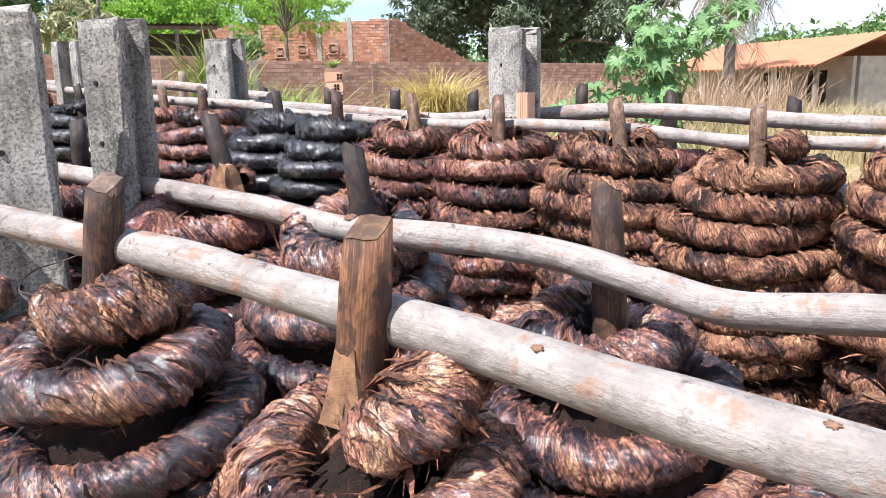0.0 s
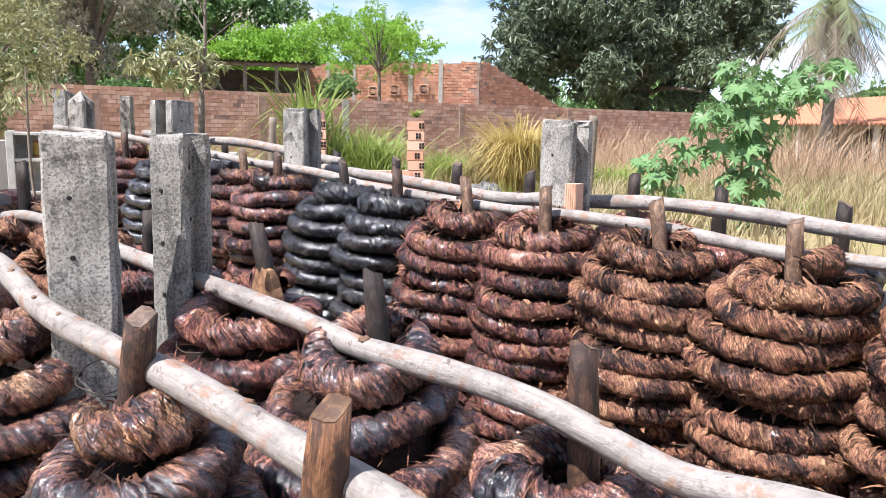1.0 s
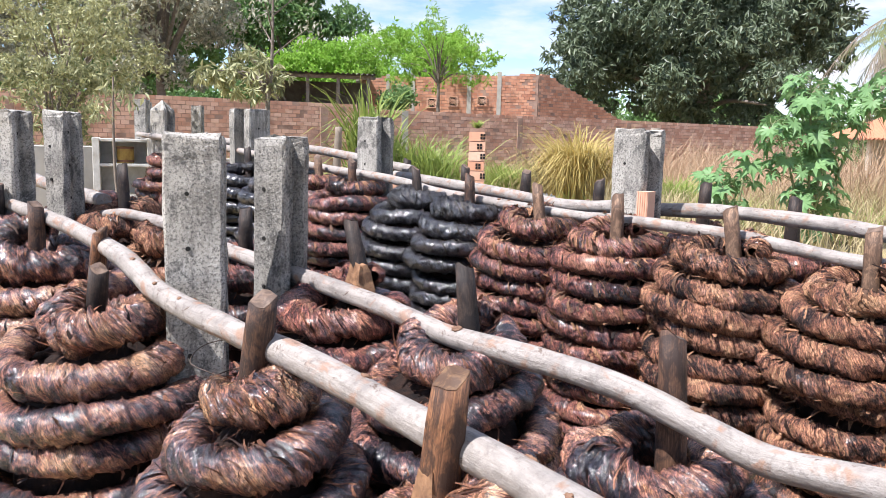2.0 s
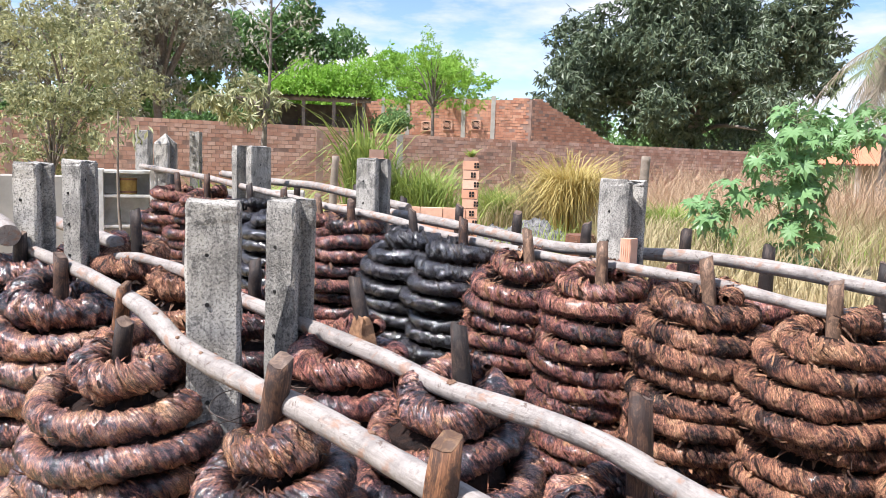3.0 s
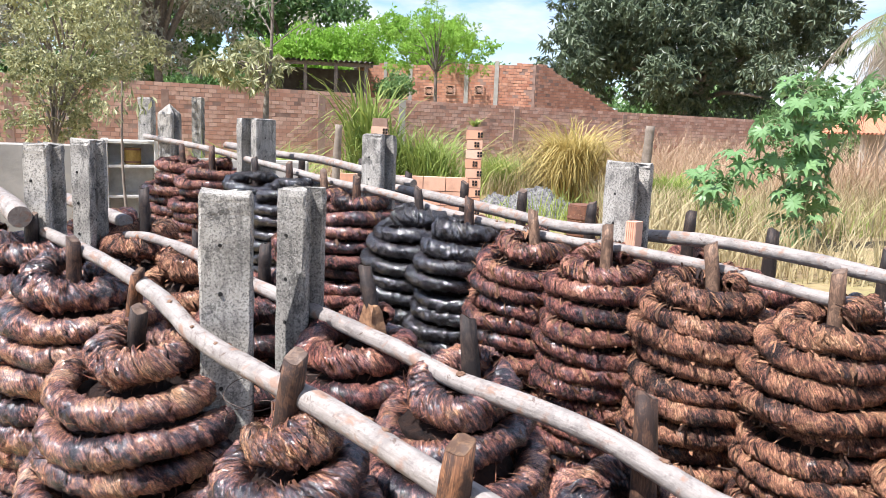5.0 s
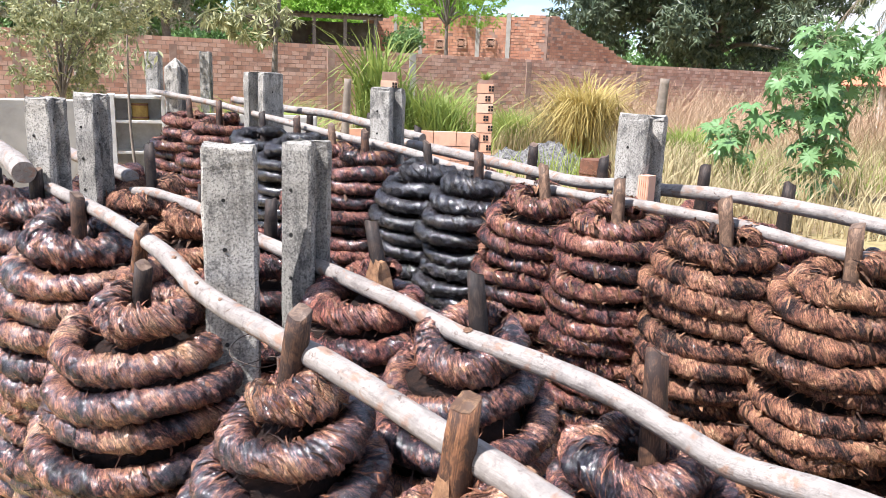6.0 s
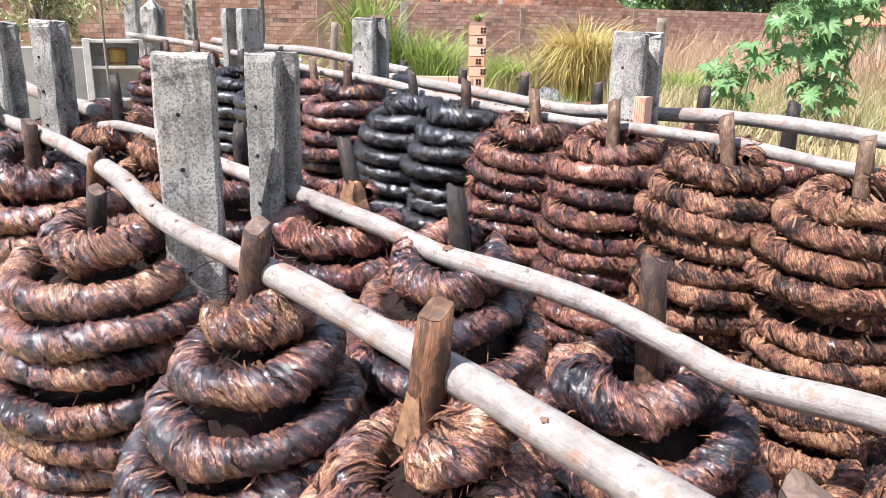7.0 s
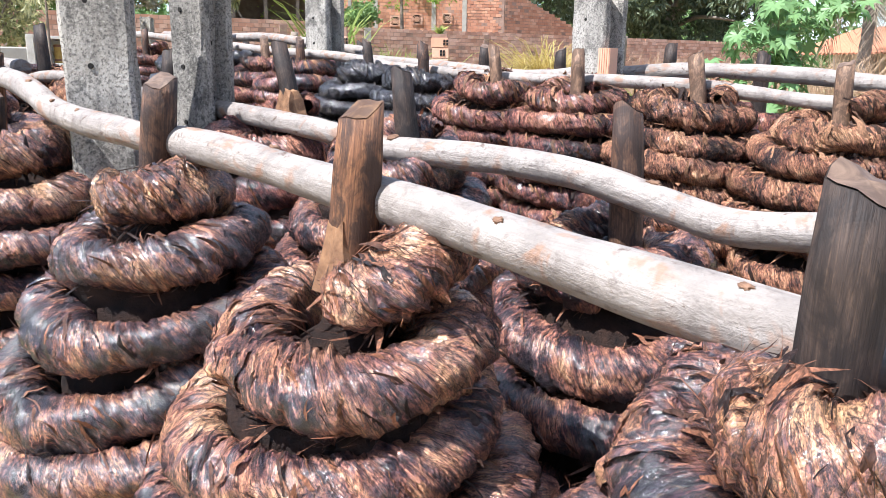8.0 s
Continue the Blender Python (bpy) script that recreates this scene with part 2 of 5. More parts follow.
# near-black filler colour: the shade between the rope turns is painted in
CORE_SHADE = plain("core_shade", (0.012, 0.008, 0.008), (0.06, 0.030, 0.020), 0.85, 45.0, 0.3, 1.0, 0.012)
# shade of holes and openings as a near-black colour; nothing is cut out
HOLE_SHADE = plain("hole_shade", (0.02, 0.02, 0.02), (0.035, 0.033, 0.03), 0.95, 30, 0.1, 0)
WIRE = plain("rusty_wire", (0.06, 0.05, 0.045), (0.13, 0.09, 0.07), 0.6, 40, 0.4, 0, metal=0.6)


def brick_mat(name, a, b, c):
    m = Mat(name, 0.88, 0.25)
    tone = m.math("ADD", m.math("MULTIPLY", m.random(), 0.5), m.math("MULTIPLY", m.island(), 0.5))
    col = m.ramp(tone, [(0.1, a), (0.5, b), (0.9, c)])
    col = m.mix(m.ramp(m.noise(m.world(), 2.2, 5, 0.65), [(0.5, 0.0), (0.72, 0.55)]), col, (0.16, 0.09, 0.065))
    col = m.mix(m.ramp(m.noise(m.world(), 30, 4, 0.65), [(0.45, 0.0), (0.75, 0.4)]), col, (0.48, 0.32, 0.24))
    return m.done(col, None, [(m.noise(m.world(), 90, 4, 0.7), 0.4, 0.006)])


BRICK = brick_mat("clay_brick", (0.32, 0.155, 0.105), (0.52, 0.285, 0.20), (0.68, 0.45, 0.345))
BRICK_NEW = brick_mat("clay_brick_bright", (0.45, 0.195, 0.12), (0.64, 0.33, 0.21), (0.76, 0.49, 0.36))
MORTAR = plain("mortar", (0.26, 0.16, 0.12), (0.44, 0.31, 0.245), 0.92, 3.0)
PLASTER = plain("grey_plaster", (0.34, 0.32, 0.28), (0.52, 0.49, 0.43), 0.9, 2.5)
PAINT = plain("old_white_paint", (0.55, 0.52, 0.45), (0.80, 0.78, 0.72), 0.6, 12.0)
TILE = plain("clay_roof_tile", (0.38, 0.13, 0.07), (0.56, 0.25, 0.145), 0.85, 1.6, island=True)
DARK_ROOF = plain("aged_fibre_roof", (0.10, 0.09, 0.08), (0.21, 0.19, 0.17), 0.9, 3.0)
TIMBER = plain("grey_timber", (0.16, 0.13, 0.10), (0.30, 0.25, 0.20), 0.85, 9.0)
ASH = plain("ash_and_char", (0.015, 0.015, 0.016), (0.36, 0.35, 0.34), 0.95, 16.0, bump=0.6, dist=0.05)
SOIL_RED = plain("red_soil", (0.30, 0.13, 0.07), (0.42, 0.21, 0.12), 0.95, 3.0)
TIN = plain("yellow_tin", (0.22, 0.13, 0.03), (0.42, 0.28, 0.07), 0.5, 20.0)
RUST = plain("rusty_iron", (0.10, 0.05, 0.035), (0.22, 0.10, 0.06), 0.8, 12.0)
BARK = plain("grey_bark", (0.13, 0.105, 0.085), (0.28, 0.24, 0.20), 0.9, 12.0, bump=0.6, dist=0.02)
STEM = plain("green_stem", (0.16, 0.20, 0.09), (0.30, 0.30, 0.17), 0.6, 12.0)


def leaf_mat(name, a, b, rough=0.5, trans=0.3):
    m = Mat(name, rough, 0.4)
    tone = m.math("ADD", m.math("MULTIPLY", m.island(), 0.6), m.math("MULTIPLY", m.noise(m.world(), 0.9, 3), 0.4))
    return m.done(m.mix(tone, a, b), None, (), trans)


LEAF_MANGO = leaf_mat("mango_leaf", (0.022, 0.042, 0.022), (0.20, 0.25, 0.145), 0.45, 0.18)
LEAF_GREY = leaf_mat("grey_green_leaf", (0.09, 0.105, 0.065), (0.66, 0.64, 0.50), 0.5, 0.2)
LEAF_GREEN = leaf_mat("green_leaf", (0.06, 0.14, 0.045), (0.26, 0.40, 0.14), 0.45)
LEAF_LIME = leaf_mat("lime_leaf", (0.17, 0.34, 0.035), (0.36, 0.58, 0.09), 0.5, 0.4)
LEAF_YELLOW = leaf_mat("yellowing_leaf", (0.08, 0.11, 0.04), (0.62, 0.60, 0.32), 0.5)
LEAF_CASTOR = leaf_mat("castor_leaf", (0.05, 0.165, 0.05), (0.30, 0.46, 0.20), 0.4, 0.3)
GRASS_DRY = leaf_mat("dry_grass", (0.30, 0.245, 0.13), (0.58, 0.49, 0.28), 0.7, 0.3)
GRASS_PINK = leaf_mat("dry_seed_grass", (0.40, 0.27, 0.17), (0.62, 0.46, 0.31), 0.7, 0.3)
GRASS_GOLD = leaf_mat("golden_grass", (0.36, 0.27, 0.08), (0.70, 0.58, 0.24), 0.6, 0.35)
GRASS_GREEN = leaf_mat("green_grass", (0.13, 0.22, 0.04), (0.46, 0.52, 0.15), 0.55, 0.4)
FROND_DRY = leaf_mat("dry_frond", (0.22, 0.18, 0.13), (0.42, 0.36, 0.27), 0.7, 0.2)
FROND = leaf_mat("palm_frond", (0.10, 0.14, 0.05), (0.24, 0.27, 0.11), 0.5, 0.25)


def ground_mat():
    m = Mat("dry_yard_earth", 0.95, 0.15)
    big = m.noise(m.world(), 0.35, 5, 0.65)
    fine = m.noise(m.world(), 7.0, 5, 0.7)
    col = m.ramp(big, [(0.35, (0.24, 0.17, 0.095)), (0.5, (0.33, 0.255, 0.14)), (0.65, (0.27, 0.27, 0.10))])
    col = m.mix(m.ramp(fine, [(0.4, 0.0), (0.7, 0.6)]), col, (0.17, 0.11, 0.07))
    return m.done(col, None, [(fine, 0.6, 0.03)])


GROUND = ground_mat()


# ---- mesh helpers ----
def mesh_of(name, verts, faces, mat, uv=None, smooth=True):
    """A mesh from arrays: faces all have the same number of corners; uv is one pair a corner."""
    verts = np.asarray(verts, dtype=np.float32).reshape(-1, 3)
    faces = np.asarray(faces, dtype=np.int32)
    me = bpy.data.meshes.new(name)
    n, k = faces.shape
    me.vertices.add(len(verts))
    me.vertices.foreach_set("co", verts.ravel())
    me.loops.add(n * k)
    me.loops.foreach_set("vertex_index", faces.ravel())
    me.polygons.add(n)
    me.polygons.foreach_set("loop_start", np.arange(0, n * k, k, dtype=np.int32))
    if uv is not None:
        layer = me.uv_layers.new(name="UVMap")
        layer.data.foreach_set("uv", np.asarray(uv, dtype=np.float32).ravel())
    me.update(calc_edges=True)
    me.polygons.foreach_set("use_smooth", np.full(n, smooth, dtype=bool))
    me.materials.append(mat)
    return me


def part(name, me, parent=None, label="", at=None):
    ob = new(name, me)
    if parent is not None:
        ob.parent = parent
    if at is not None:
        ob.matrix_basis = at
    return tagged(ob, label) if label else ob


def root(name, x, y, z, label, category, group="", kind="", turn=0.0):
    ob = new(name)
    ob.empty_display_size = 0.1
    ob.matrix_basis = pose(x, y, z, 0, 0, turn)
    return tagged(ob, label, category, group, kind)


def bm_mesh(name, bm, mat, smooth=False):
    me = bpy.data.meshes.new(name)
    bmesh.ops.recalc_face_normals(bm, faces=bm.faces)
    bm.to_mesh(me)
    bm.free()
    if smooth:
        me.polygons.foreach_set("use_smooth", np.ones(len(me.polygons), dtype=bool))
    me.materials.append(mat)
    return me


def box_mesh(name, sx, sy, sz, mat, bevel=0.0, jitter=0.0, seed=0, base=True):
    """A box whose base stands on z = 0 (or is centred), with bevelled and slightly uneven edges."""
    bm = bmesh.new()
    bmesh.ops.create_cube(bm, size=1)
    for v in bm.verts:
        v.co = Vector((v.co.x * sx, v.co.y * sy, (v.co.z + (0.5 if base else 0)) * sz))
    if bevel:
        bmesh.ops.bevel(bm, geom=list(bm.edges), offset=bevel, segments=2, profile=0.6, affect="EDGES")
    rng = random.Random(seed)
    if jitter:
        for v in bm.verts:
            v.co += Vector([rng.uniform(-jitter, jitter) for _ in range(3)])
    return bm_mesh(name, bm, mat)


def wave(x, seed, octaves=3):
    """Smooth uneven numbers from sums of sines, about -1 to 1."""
    rng = np.random.RandomState(seed)
    out = np.zeros_like(x, dtype=float)
    for o in range(octaves):
        for _ in range(3):
            out += np.sin(x * (2 ** o) * rng.uniform(0.6, 1.5) + rng.uniform(0, 6.28)) / (1.7 ** o) / 3
    return out


def wave2(u, v, seed, octaves=3):
    rng = np.random.RandomState(seed)
    out = np.zeros_like(u, dtype=float)
    for o in range(octaves):
        for _ in range(4):
            a = rng.uniform(0, 6.28)
            f = (2 ** o) * rng.uniform(0.7, 1.4)
            out += np.sin(f * (u * np.cos(a) + v * np.sin(a)) + rng.uniform(0, 6.28)) / (1.6 ** o) / 3.2
    return out


def tube(name, pts, radii, mat, around=14, seed=0, lump=0.0, flat_ends=True, steps=0):
    """A tube along points, with uneven girth; u runs along it in metres."""
    pts = np.asarray(pts, dtype=float)
    radii = np.asarray(radii, dtype=float)
    if steps:
        t = np.linspace(0, len(pts) - 1, steps)
        i = np.clip(t.astype(int), 0, len(pts) - 2)
        f = (t - i)[:, None]
        p0, p1, p2, p3 = pts[np.maximum(i - 1, 0)], pts[i], pts[i + 1], pts[np.minimum(i + 2, len(pts) - 1)]
        radii = radii[i] * (1 - f[:, 0]) + radii[i + 1] * f[:, 0]
        pts = 0.5 * (2 * p1 + (p2 - p0) * f + (2 * p0 - 5 * p1 + 4 * p2 - p3) * f ** 2 + (3 * p1 - p0 - 3 * p2 + p3) * f ** 3)
    n = len(pts)
    d = np.gradient(pts, axis=0)
    d /= np.linalg.norm(d, axis=1)[:, None]
    ref = np.array([0, 0, 1.0]) if abs(d[:, 2]).mean() < 0.8 else np.array([1.0, 0, 0])
    a = np.cross(d, ref)
    a /= np.linalg.norm(a, axis=1)[:, None]
    b = np.cross(a, d)
    u = np.concatenate([[0], np.cumsum(np.linalg.norm(np.diff(pts, axis=0), axis=1))])
    v = np.linspace(0, 2 * np.pi, around + 1)
    U, V = np.meshgrid(u, v, indexing="ij")
    R = radii[:, None] * np.ones_like(V)
    if lump:
        W = np.abs(np.mod(V + np.pi, 2 * np.pi) - np.pi)
        R = R * (1 + lump * wave2(U * 14, W * 1.4, seed, 3) + lump * 0.7 * wave(U * 9, seed + 5))
    P = pts[:, None, :] + R[..., None] * (np.cos(V)[..., None] * a[:, None, :] + np.sin(V)[..., None] * b[:, None, :])
    P[:, -1] = P[:, 0]
    return grid_mesh(name, P, U, V / (2 * np.pi) * 2 * np.pi * radii.mean(), mat, ends=flat_ends)


def grid_mesh(name, P, U, V, mat, ends=True):
    """A tube's skin from rings of places; ends closes both with flat caps."""
    if ends:
        def cap(i):
            c = P[i, :-1].mean(0)
            return np.stack([c + (P[i] - c) * f for f in (0.01, 0.5, 0.90, 0.985)])
        P = np.concatenate([cap(0), P, cap(-1)[::-1]])
        k = 0.02 * np.array([4, 3, 2, 1])[:, None]
        U = np.concatenate([U[:1] - k, U, U[-1:] + k[::-1]])
        V = np.concatenate([np.repeat(V[:1], 4, 0), V, np.repeat(V[-1:], 4, 0)])
    n, keep = P.shape[0], P.shape[1] - 1
    verts = P[:, :keep].reshape(-1, 3)
    i, j = np.meshgrid(np.arange(n - 1), np.arange(keep), indexing="ij")
    j2 = (j + 1) % keep
    faces = np.stack([i * keep + j, (i + 1) * keep + j, (i + 1) * keep + j2, i * keep + j2], -1).reshape(-1, 4)
    uv = np.stack([np.stack([U[:-1, :-1], V[:-1, :-1]], -1), np.stack([U[1:, :-1], V[1:, :-1]], -1),
                   np.stack([U[1:, 1:], V[1:, 1:]], -1), np.stack([U[:-1, 1:], V[:-1, 1:]], -1)], 2).reshape(-1, 2)
    return mesh_of(name, verts, faces, mat, uv)


def along(s, k):
    """A place in the drying yard: s metres along the racks, k metres across them."""
    return 0.819 * s + 0.574 * k, -0.574 * s + 0.819 * k


ROW_TURN = -35.0


# ---- ground ----
def build_ground():
    xs = np.concatenate([np.linspace(-400, -40, 10), np.linspace(-34, 34, 70), np.linspace(40, 400, 10)])
    ys = np.concatenate([np.linspace(-300, -20, 8), np.linspace(-15, 50, 66), np.linspace(60, 700, 12)])
    X, Y = np.meshgrid(xs, ys, indexing="ij")
    Z = 0.06 * wave2(X * 0.5, Y * 0.5, 4, 3)
    Z *= np.clip((np.hypot(X, Y - 1.5) - 5) / 4, 0, 1)
    n, k = X.shape
    i, j = np.meshgrid(np.arange(n - 1), np.arange(k - 1), indexing="ij")
    faces = np.stack([i * k + j, (i + 1) * k + j, (i + 1) * k + j + 1, i * k + j + 1], -1).reshape(-1, 4)
    me = mesh_of("ground", np.stack([X, Y, Z], -1), faces, GROUND)
    tagged(new("ground", me), "dry earth yard with sparse yellow grass", "ground", kind="structure")


build_ground()


# ---- tobacco rolls ----
def scraps(name, strips, mat, seed):
    """Torn leaf strips and fibres that follow the twist of the rope and lift at their ends.
    strips: for each one four places, four normals and the rope's direction."""
    rng = np.random.RandomState(seed)
    pts, nrm, way = (np.concatenate([s[i] for s in strips]) for i in range(3))
    n = len(pts)
    thin = rng.uniform(size=(n, 1)) < (0.80 if mat is SCRAP_DRY else 0.86)
    wide = np.where(thin, rng.uniform(0.0002, 0.0007, (n, 1)), rng.uniform(0.0008, 0.0028, (n, 1)))
    lift = np.where(thin, np.abs(rng.normal(size=(n, 1))) * (0.007 if mat is SCRAP_DRY else 0.004), np.abs(rng.normal(size=(n, 1))) * 0.004)
    bend = rng.normal(size=(n, 1)) * np.where(thin, 0.013, 0.008)
    flap = rng.uniform(size=(n, 1)) < 0.17
    wide = np.where(flap, rng.uniform(0.003, 0.008, (n, 1)) if mat is SCRAP_DRY else rng.uniform(0.0012, 0.0042, (n, 1)), wide)
    lift = np.where(flap, np.abs(rng.normal(size=(n, 1))) * (0.010 if mat is SCRAP_DRY else 0.007), lift)
    rows = []
    for q, w in enumerate((0.7, 1.0, 0.85, 0.3)):
        f = q / 3
        c = pts[:, q] + nrm[:, q] * (0.0006 + lift * f * f * 1.6) + way * bend * f * f
        c[:, 2] -= lift[:, 0] * f ** 3 * 0.8
        rows.append(c - way * wide * w * rng.uniform(0.5, 1.4, (n, 1)))
        rows.append(c + way * wide * w * rng.uniform(0.5, 1.4, (n, 1)) + nrm[:, q] * wide * rng.uniform(-0.1, 0.5, (n, 1)))
    V = np.stack(rows, 1).reshape(-1, 3)
    base = np.arange(n)[:, None] * 8
    F = np.concatenate([base + np.array([[2 * q, 2 * q + 1, 2 * q + 3, 2 * q + 2]]) for q in range(3)], 0)
    return mesh_of(name, V, F, mat, smooth=True)


def rope_roll(s, k, z_top, radii, rope, mat, scrap, label, group, seed, tilt=(0.0, 0.0), fine=1.0, turns=None, pitch=0.078,
              oval=(1.0, 1.0), stake=None, flakes=60, fine_turns=8, knob=0.05, centre=(0.0, 0.0), loose=0.02):
    """One roll: a rope of twisted tobacco leaf wound down round an upright stake to the ground.
    radii: of the rope's middle for the first turns, the last one goes on; tilt: how much the turns dip along s and k."""
    rng = np.random.RandomState(seed)
    x0, y0 = along(s, k)
    thing = root("tobacco_roll", x0, y0, 0.0, label, "tobacco roll", group, turn=ROW_TURN)
    count = turns or max(4, int((z_top - 0.04) / pitch))
    count = min(count, int((z_top - rope) / pitch))
    length0 = rng.uniform(0, 40)
    strips = []
    total = count
    for i in range(total):
        near = i < fine_turns
        m = int((165 if near else 44) * fine) if near else 44
        kk = int(24 * min(fine, 1.5)) if near else 10
        th = np.linspace(i, i + 1.012, m + 1)
        rad = np.interp(th, np.arange(len(radii) + 1), list(radii) + [radii[-1]])
        rad = rad * (1 + 0.05 * wave(th * 5.1, seed + 3, 2) + 0.08 * wave(th * 2.1, seed + 13, 2))
        ang = th * 2 * np.pi + seed
        zz = z_top - th * pitch + 0.015 * wave(th * 6.3, seed + 9, 2)
        fade = np.interp(th, [0, 2, 6, 9], [1, 1, 0.6, 0.2])
        cx = centre[0] * np.interp(th, [0, 1.5], [0, 1]) + rad * oval[0] * np.cos(ang) + loose * wave(th * 1.7, seed + 14, 2)
        cy = centre[1] * np.interp(th, [0, 1.5], [0, 1]) + rad * oval[1] * np.sin(ang) + loose * wave(th * 1.7, seed + 15, 2)
        zz = zz + (tilt[0] * cx + tilt[1] * cy) * fade
        zz = np.maximum(zz, rope * 0.95)
        C = np.stack([cx, cy, zz], -1)
        T = np.gradient(C, axis=0)
        T /= np.linalg.norm(T, axis=1)[:, None]
        out = np.stack([np.cos(ang), np.sin(ang), np.zeros_like(ang)], -1)
        out -= (out * T).sum(1)[:, None] * T
        out /= np.linalg.norm(out, axis=1)[:, None]
        up = np.cross(T, out)
        up *= np.sign(up[:, 2:3])
        u = length0 + np.concatenate([[0], np.cumsum(np.linalg.norm(np.diff(C, axis=0), axis=1))])
        length0 = u[-1]
        v = np.linspace(-np.pi, np.pi, kk + 1)
        U, V = np.meshgrid(u, v, indexing="ij")
        phase = U / 0.052 + V / (2 * np.pi) * 1.4 + 0.45 * wave2(U * 18, V * 0.9, seed + 1, 2)
        saw = np.mod(phase, 1.0)
        crease = np.sin(2 * np.pi * (U / 0.0150 + V / (2 * np.pi) * 8) + 2.6 * wave2(U * 25, V * 1.2, seed + 2, 2))
        girth = rope * (1 + 0.10 * wave(th * 8.0, seed + 7, 3))
        if i == 0:
            girth = girth * np.interp(th - i, [0, 0.06, 0.3, 1], [0.35, 0.8, 1 + knob * 3, 1.0])
        if i == total - 1:
            girth = girth * np.interp(th - i, [0, 0.9, 1.012], [1, 0.9, 0.35])
        A, B = U * -0.36 + V * rope * 0.93, U * 0.93 + V * rope * 0.36
        ridge = np.abs(wave2(A * 22, B * 330, seed + 21, 3))
        torn = np.clip(wave2(A * 45, B * 150, seed + 22, 3) - 0.15, 0, 1)
        rag = 1.5 if i == 0 else 1.0
        R = girth[:, None] * (1 + rag * (0.12 * (0.5 - ridge) + 0.19 * torn) * near + 0.13 * (saw ** 0.7 - 0.6) * near + 0.03 * crease * near + rag * 0.11 * wave2(U * 38, V * 1.8, seed + 4, 3))
        P = C[:, None, :] + R[..., None] * (np.cos(V)[..., None] * out[:, None, :] + 0.94 * np.sin(V)[..., None] * up[:, None, :])
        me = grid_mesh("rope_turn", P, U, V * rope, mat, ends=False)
        part("rope_turn", me, thing)
        if near and flakes:
            n = int(flakes * (4.0 if i else 7.0))
            step = rng.choice([1, 1, 1, 2], n)
            b0 = np.minimum(rng.randint(1, kk - 3, n), kk - 1 - 3 * step)
            slant = -0.40 * (2 * np.pi * rope / kk) / ((u[-1] - u[0]) / m)
            a0 = rng.randint(0, m, n)
            q = np.arange(4)[None, :]
            ai = np.clip(np.round(a0[:, None] + slant * step[:, None] * q), 0, m).astype(int)
            bi = np.clip(b0[:, None] + step[:, None] * q, 0, kk)
            nn = P[ai, bi] - C[ai]
            nn /= np.linalg.norm(nn, axis=2)[..., None]
            strips.append((P[ai, bi], nn, T[ai[:, 1]]))
    if flakes:
        me = scraps("leaf_litter", strips, scrap, seed)
        tagged(part("leaf_litter", me, thing, "torn loose flakes of dried leaf"), kind="stuff")
    # added filler tube, coloured like the shaded inside of the roll
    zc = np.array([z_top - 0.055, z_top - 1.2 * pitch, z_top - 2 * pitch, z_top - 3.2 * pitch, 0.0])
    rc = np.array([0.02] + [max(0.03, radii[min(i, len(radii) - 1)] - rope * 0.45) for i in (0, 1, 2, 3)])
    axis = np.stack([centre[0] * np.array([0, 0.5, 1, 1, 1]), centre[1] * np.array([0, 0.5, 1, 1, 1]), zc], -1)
    part("inner_core", tube("inner_core", axis, rc, CORE_SHADE, 18, seed, 0.12, False, steps=40), thing, "dark filler core, the shade between turns in its colour")
    if stake:
        top, w, d, smat, lean_s, lean_k = stake
        stake_part(thing, top, w, d, smat, lean_s, lean_k, seed)
    return thing


def stake_part(thing, top, w, d, mat, lean_s, lean_k, seed, low=0.0, fresh=0.0):
    """A rough hewn stake: eight-sided, tapered, with a chopped top."""
    rng = np.random.RandomState(seed + 77)
    n = 26
    z = np.linspace(low, top, n)
    q = (z - low) / (top - low)
    v = np.linspace(0, 2 * np.pi, 13)
    U, V = np.meshgrid(z, v, indexing="ij")
    square = 1 / np.maximum(np.abs(np.cos(V)) ** 3 + np.abs(np.sin(V)) ** 3, 1e-6) ** (1 / 3)
    R = square * (1 + 0.05 * wave2(U * 22, np.abs(V - np.pi) * 2, seed, 3))
    off_s = lean_s * (z - top)
    off_k = lean_k * (z - top)
    taper = np.interp(top - z, [0, 0.004, 0.1, 0.16, 2], [0.93, 1.0, 1.03, 1.12, 1.15])
    P = np.stack([off_s[:, None] + R * np.cos(V) * w / 2 * taper[:, None], off_k[:, None] + R * np.sin(V) * d / 2 * taper[:, None],
                  U + (U > top - 0.001) * (0.010 * np.cos(V + seed) + 0.003 * np.sin(V * 3))], -1)
    P[:, -1] = P[:, 0]
    me = grid_mesh("stake", P, V / (2 * np.pi) * 0.18, U, mat, ends=True)
    shaft = part("stake", me, thing)
    rim = P[-1, :-1] + np.array([0, 0, 0.0012])
    mid = rim.mean(0)
    V2 = np.concatenate([mid + (rim - mid) * f + np.array([0, 0, 0.002 * (0.95 - f)]) for f in (0.01, 0.5, 0.95)])
    m = len(rim)
    F2 = [(r * m + j, r * m + (j + 1) % m, (r + 1) * m + (j + 1) % m, (r + 1) * m + j) for r in range(2) for j in range(m)]
    part("cut_end", mesh_of("cut_end", V2, F2, FRESH if mat is STAKE_ORANGE else END_GRAIN), shaft, "pale sawn end grain")


NEAR_ROW, MID_ROW, FAR_ROW, BACK_ROW = "rolls on the near rack", "rolls on the middle rack", "rolls on the far rack", "rolls behind the far rack"
R4 = (0.052, 0.115, 0.150, 0.165)

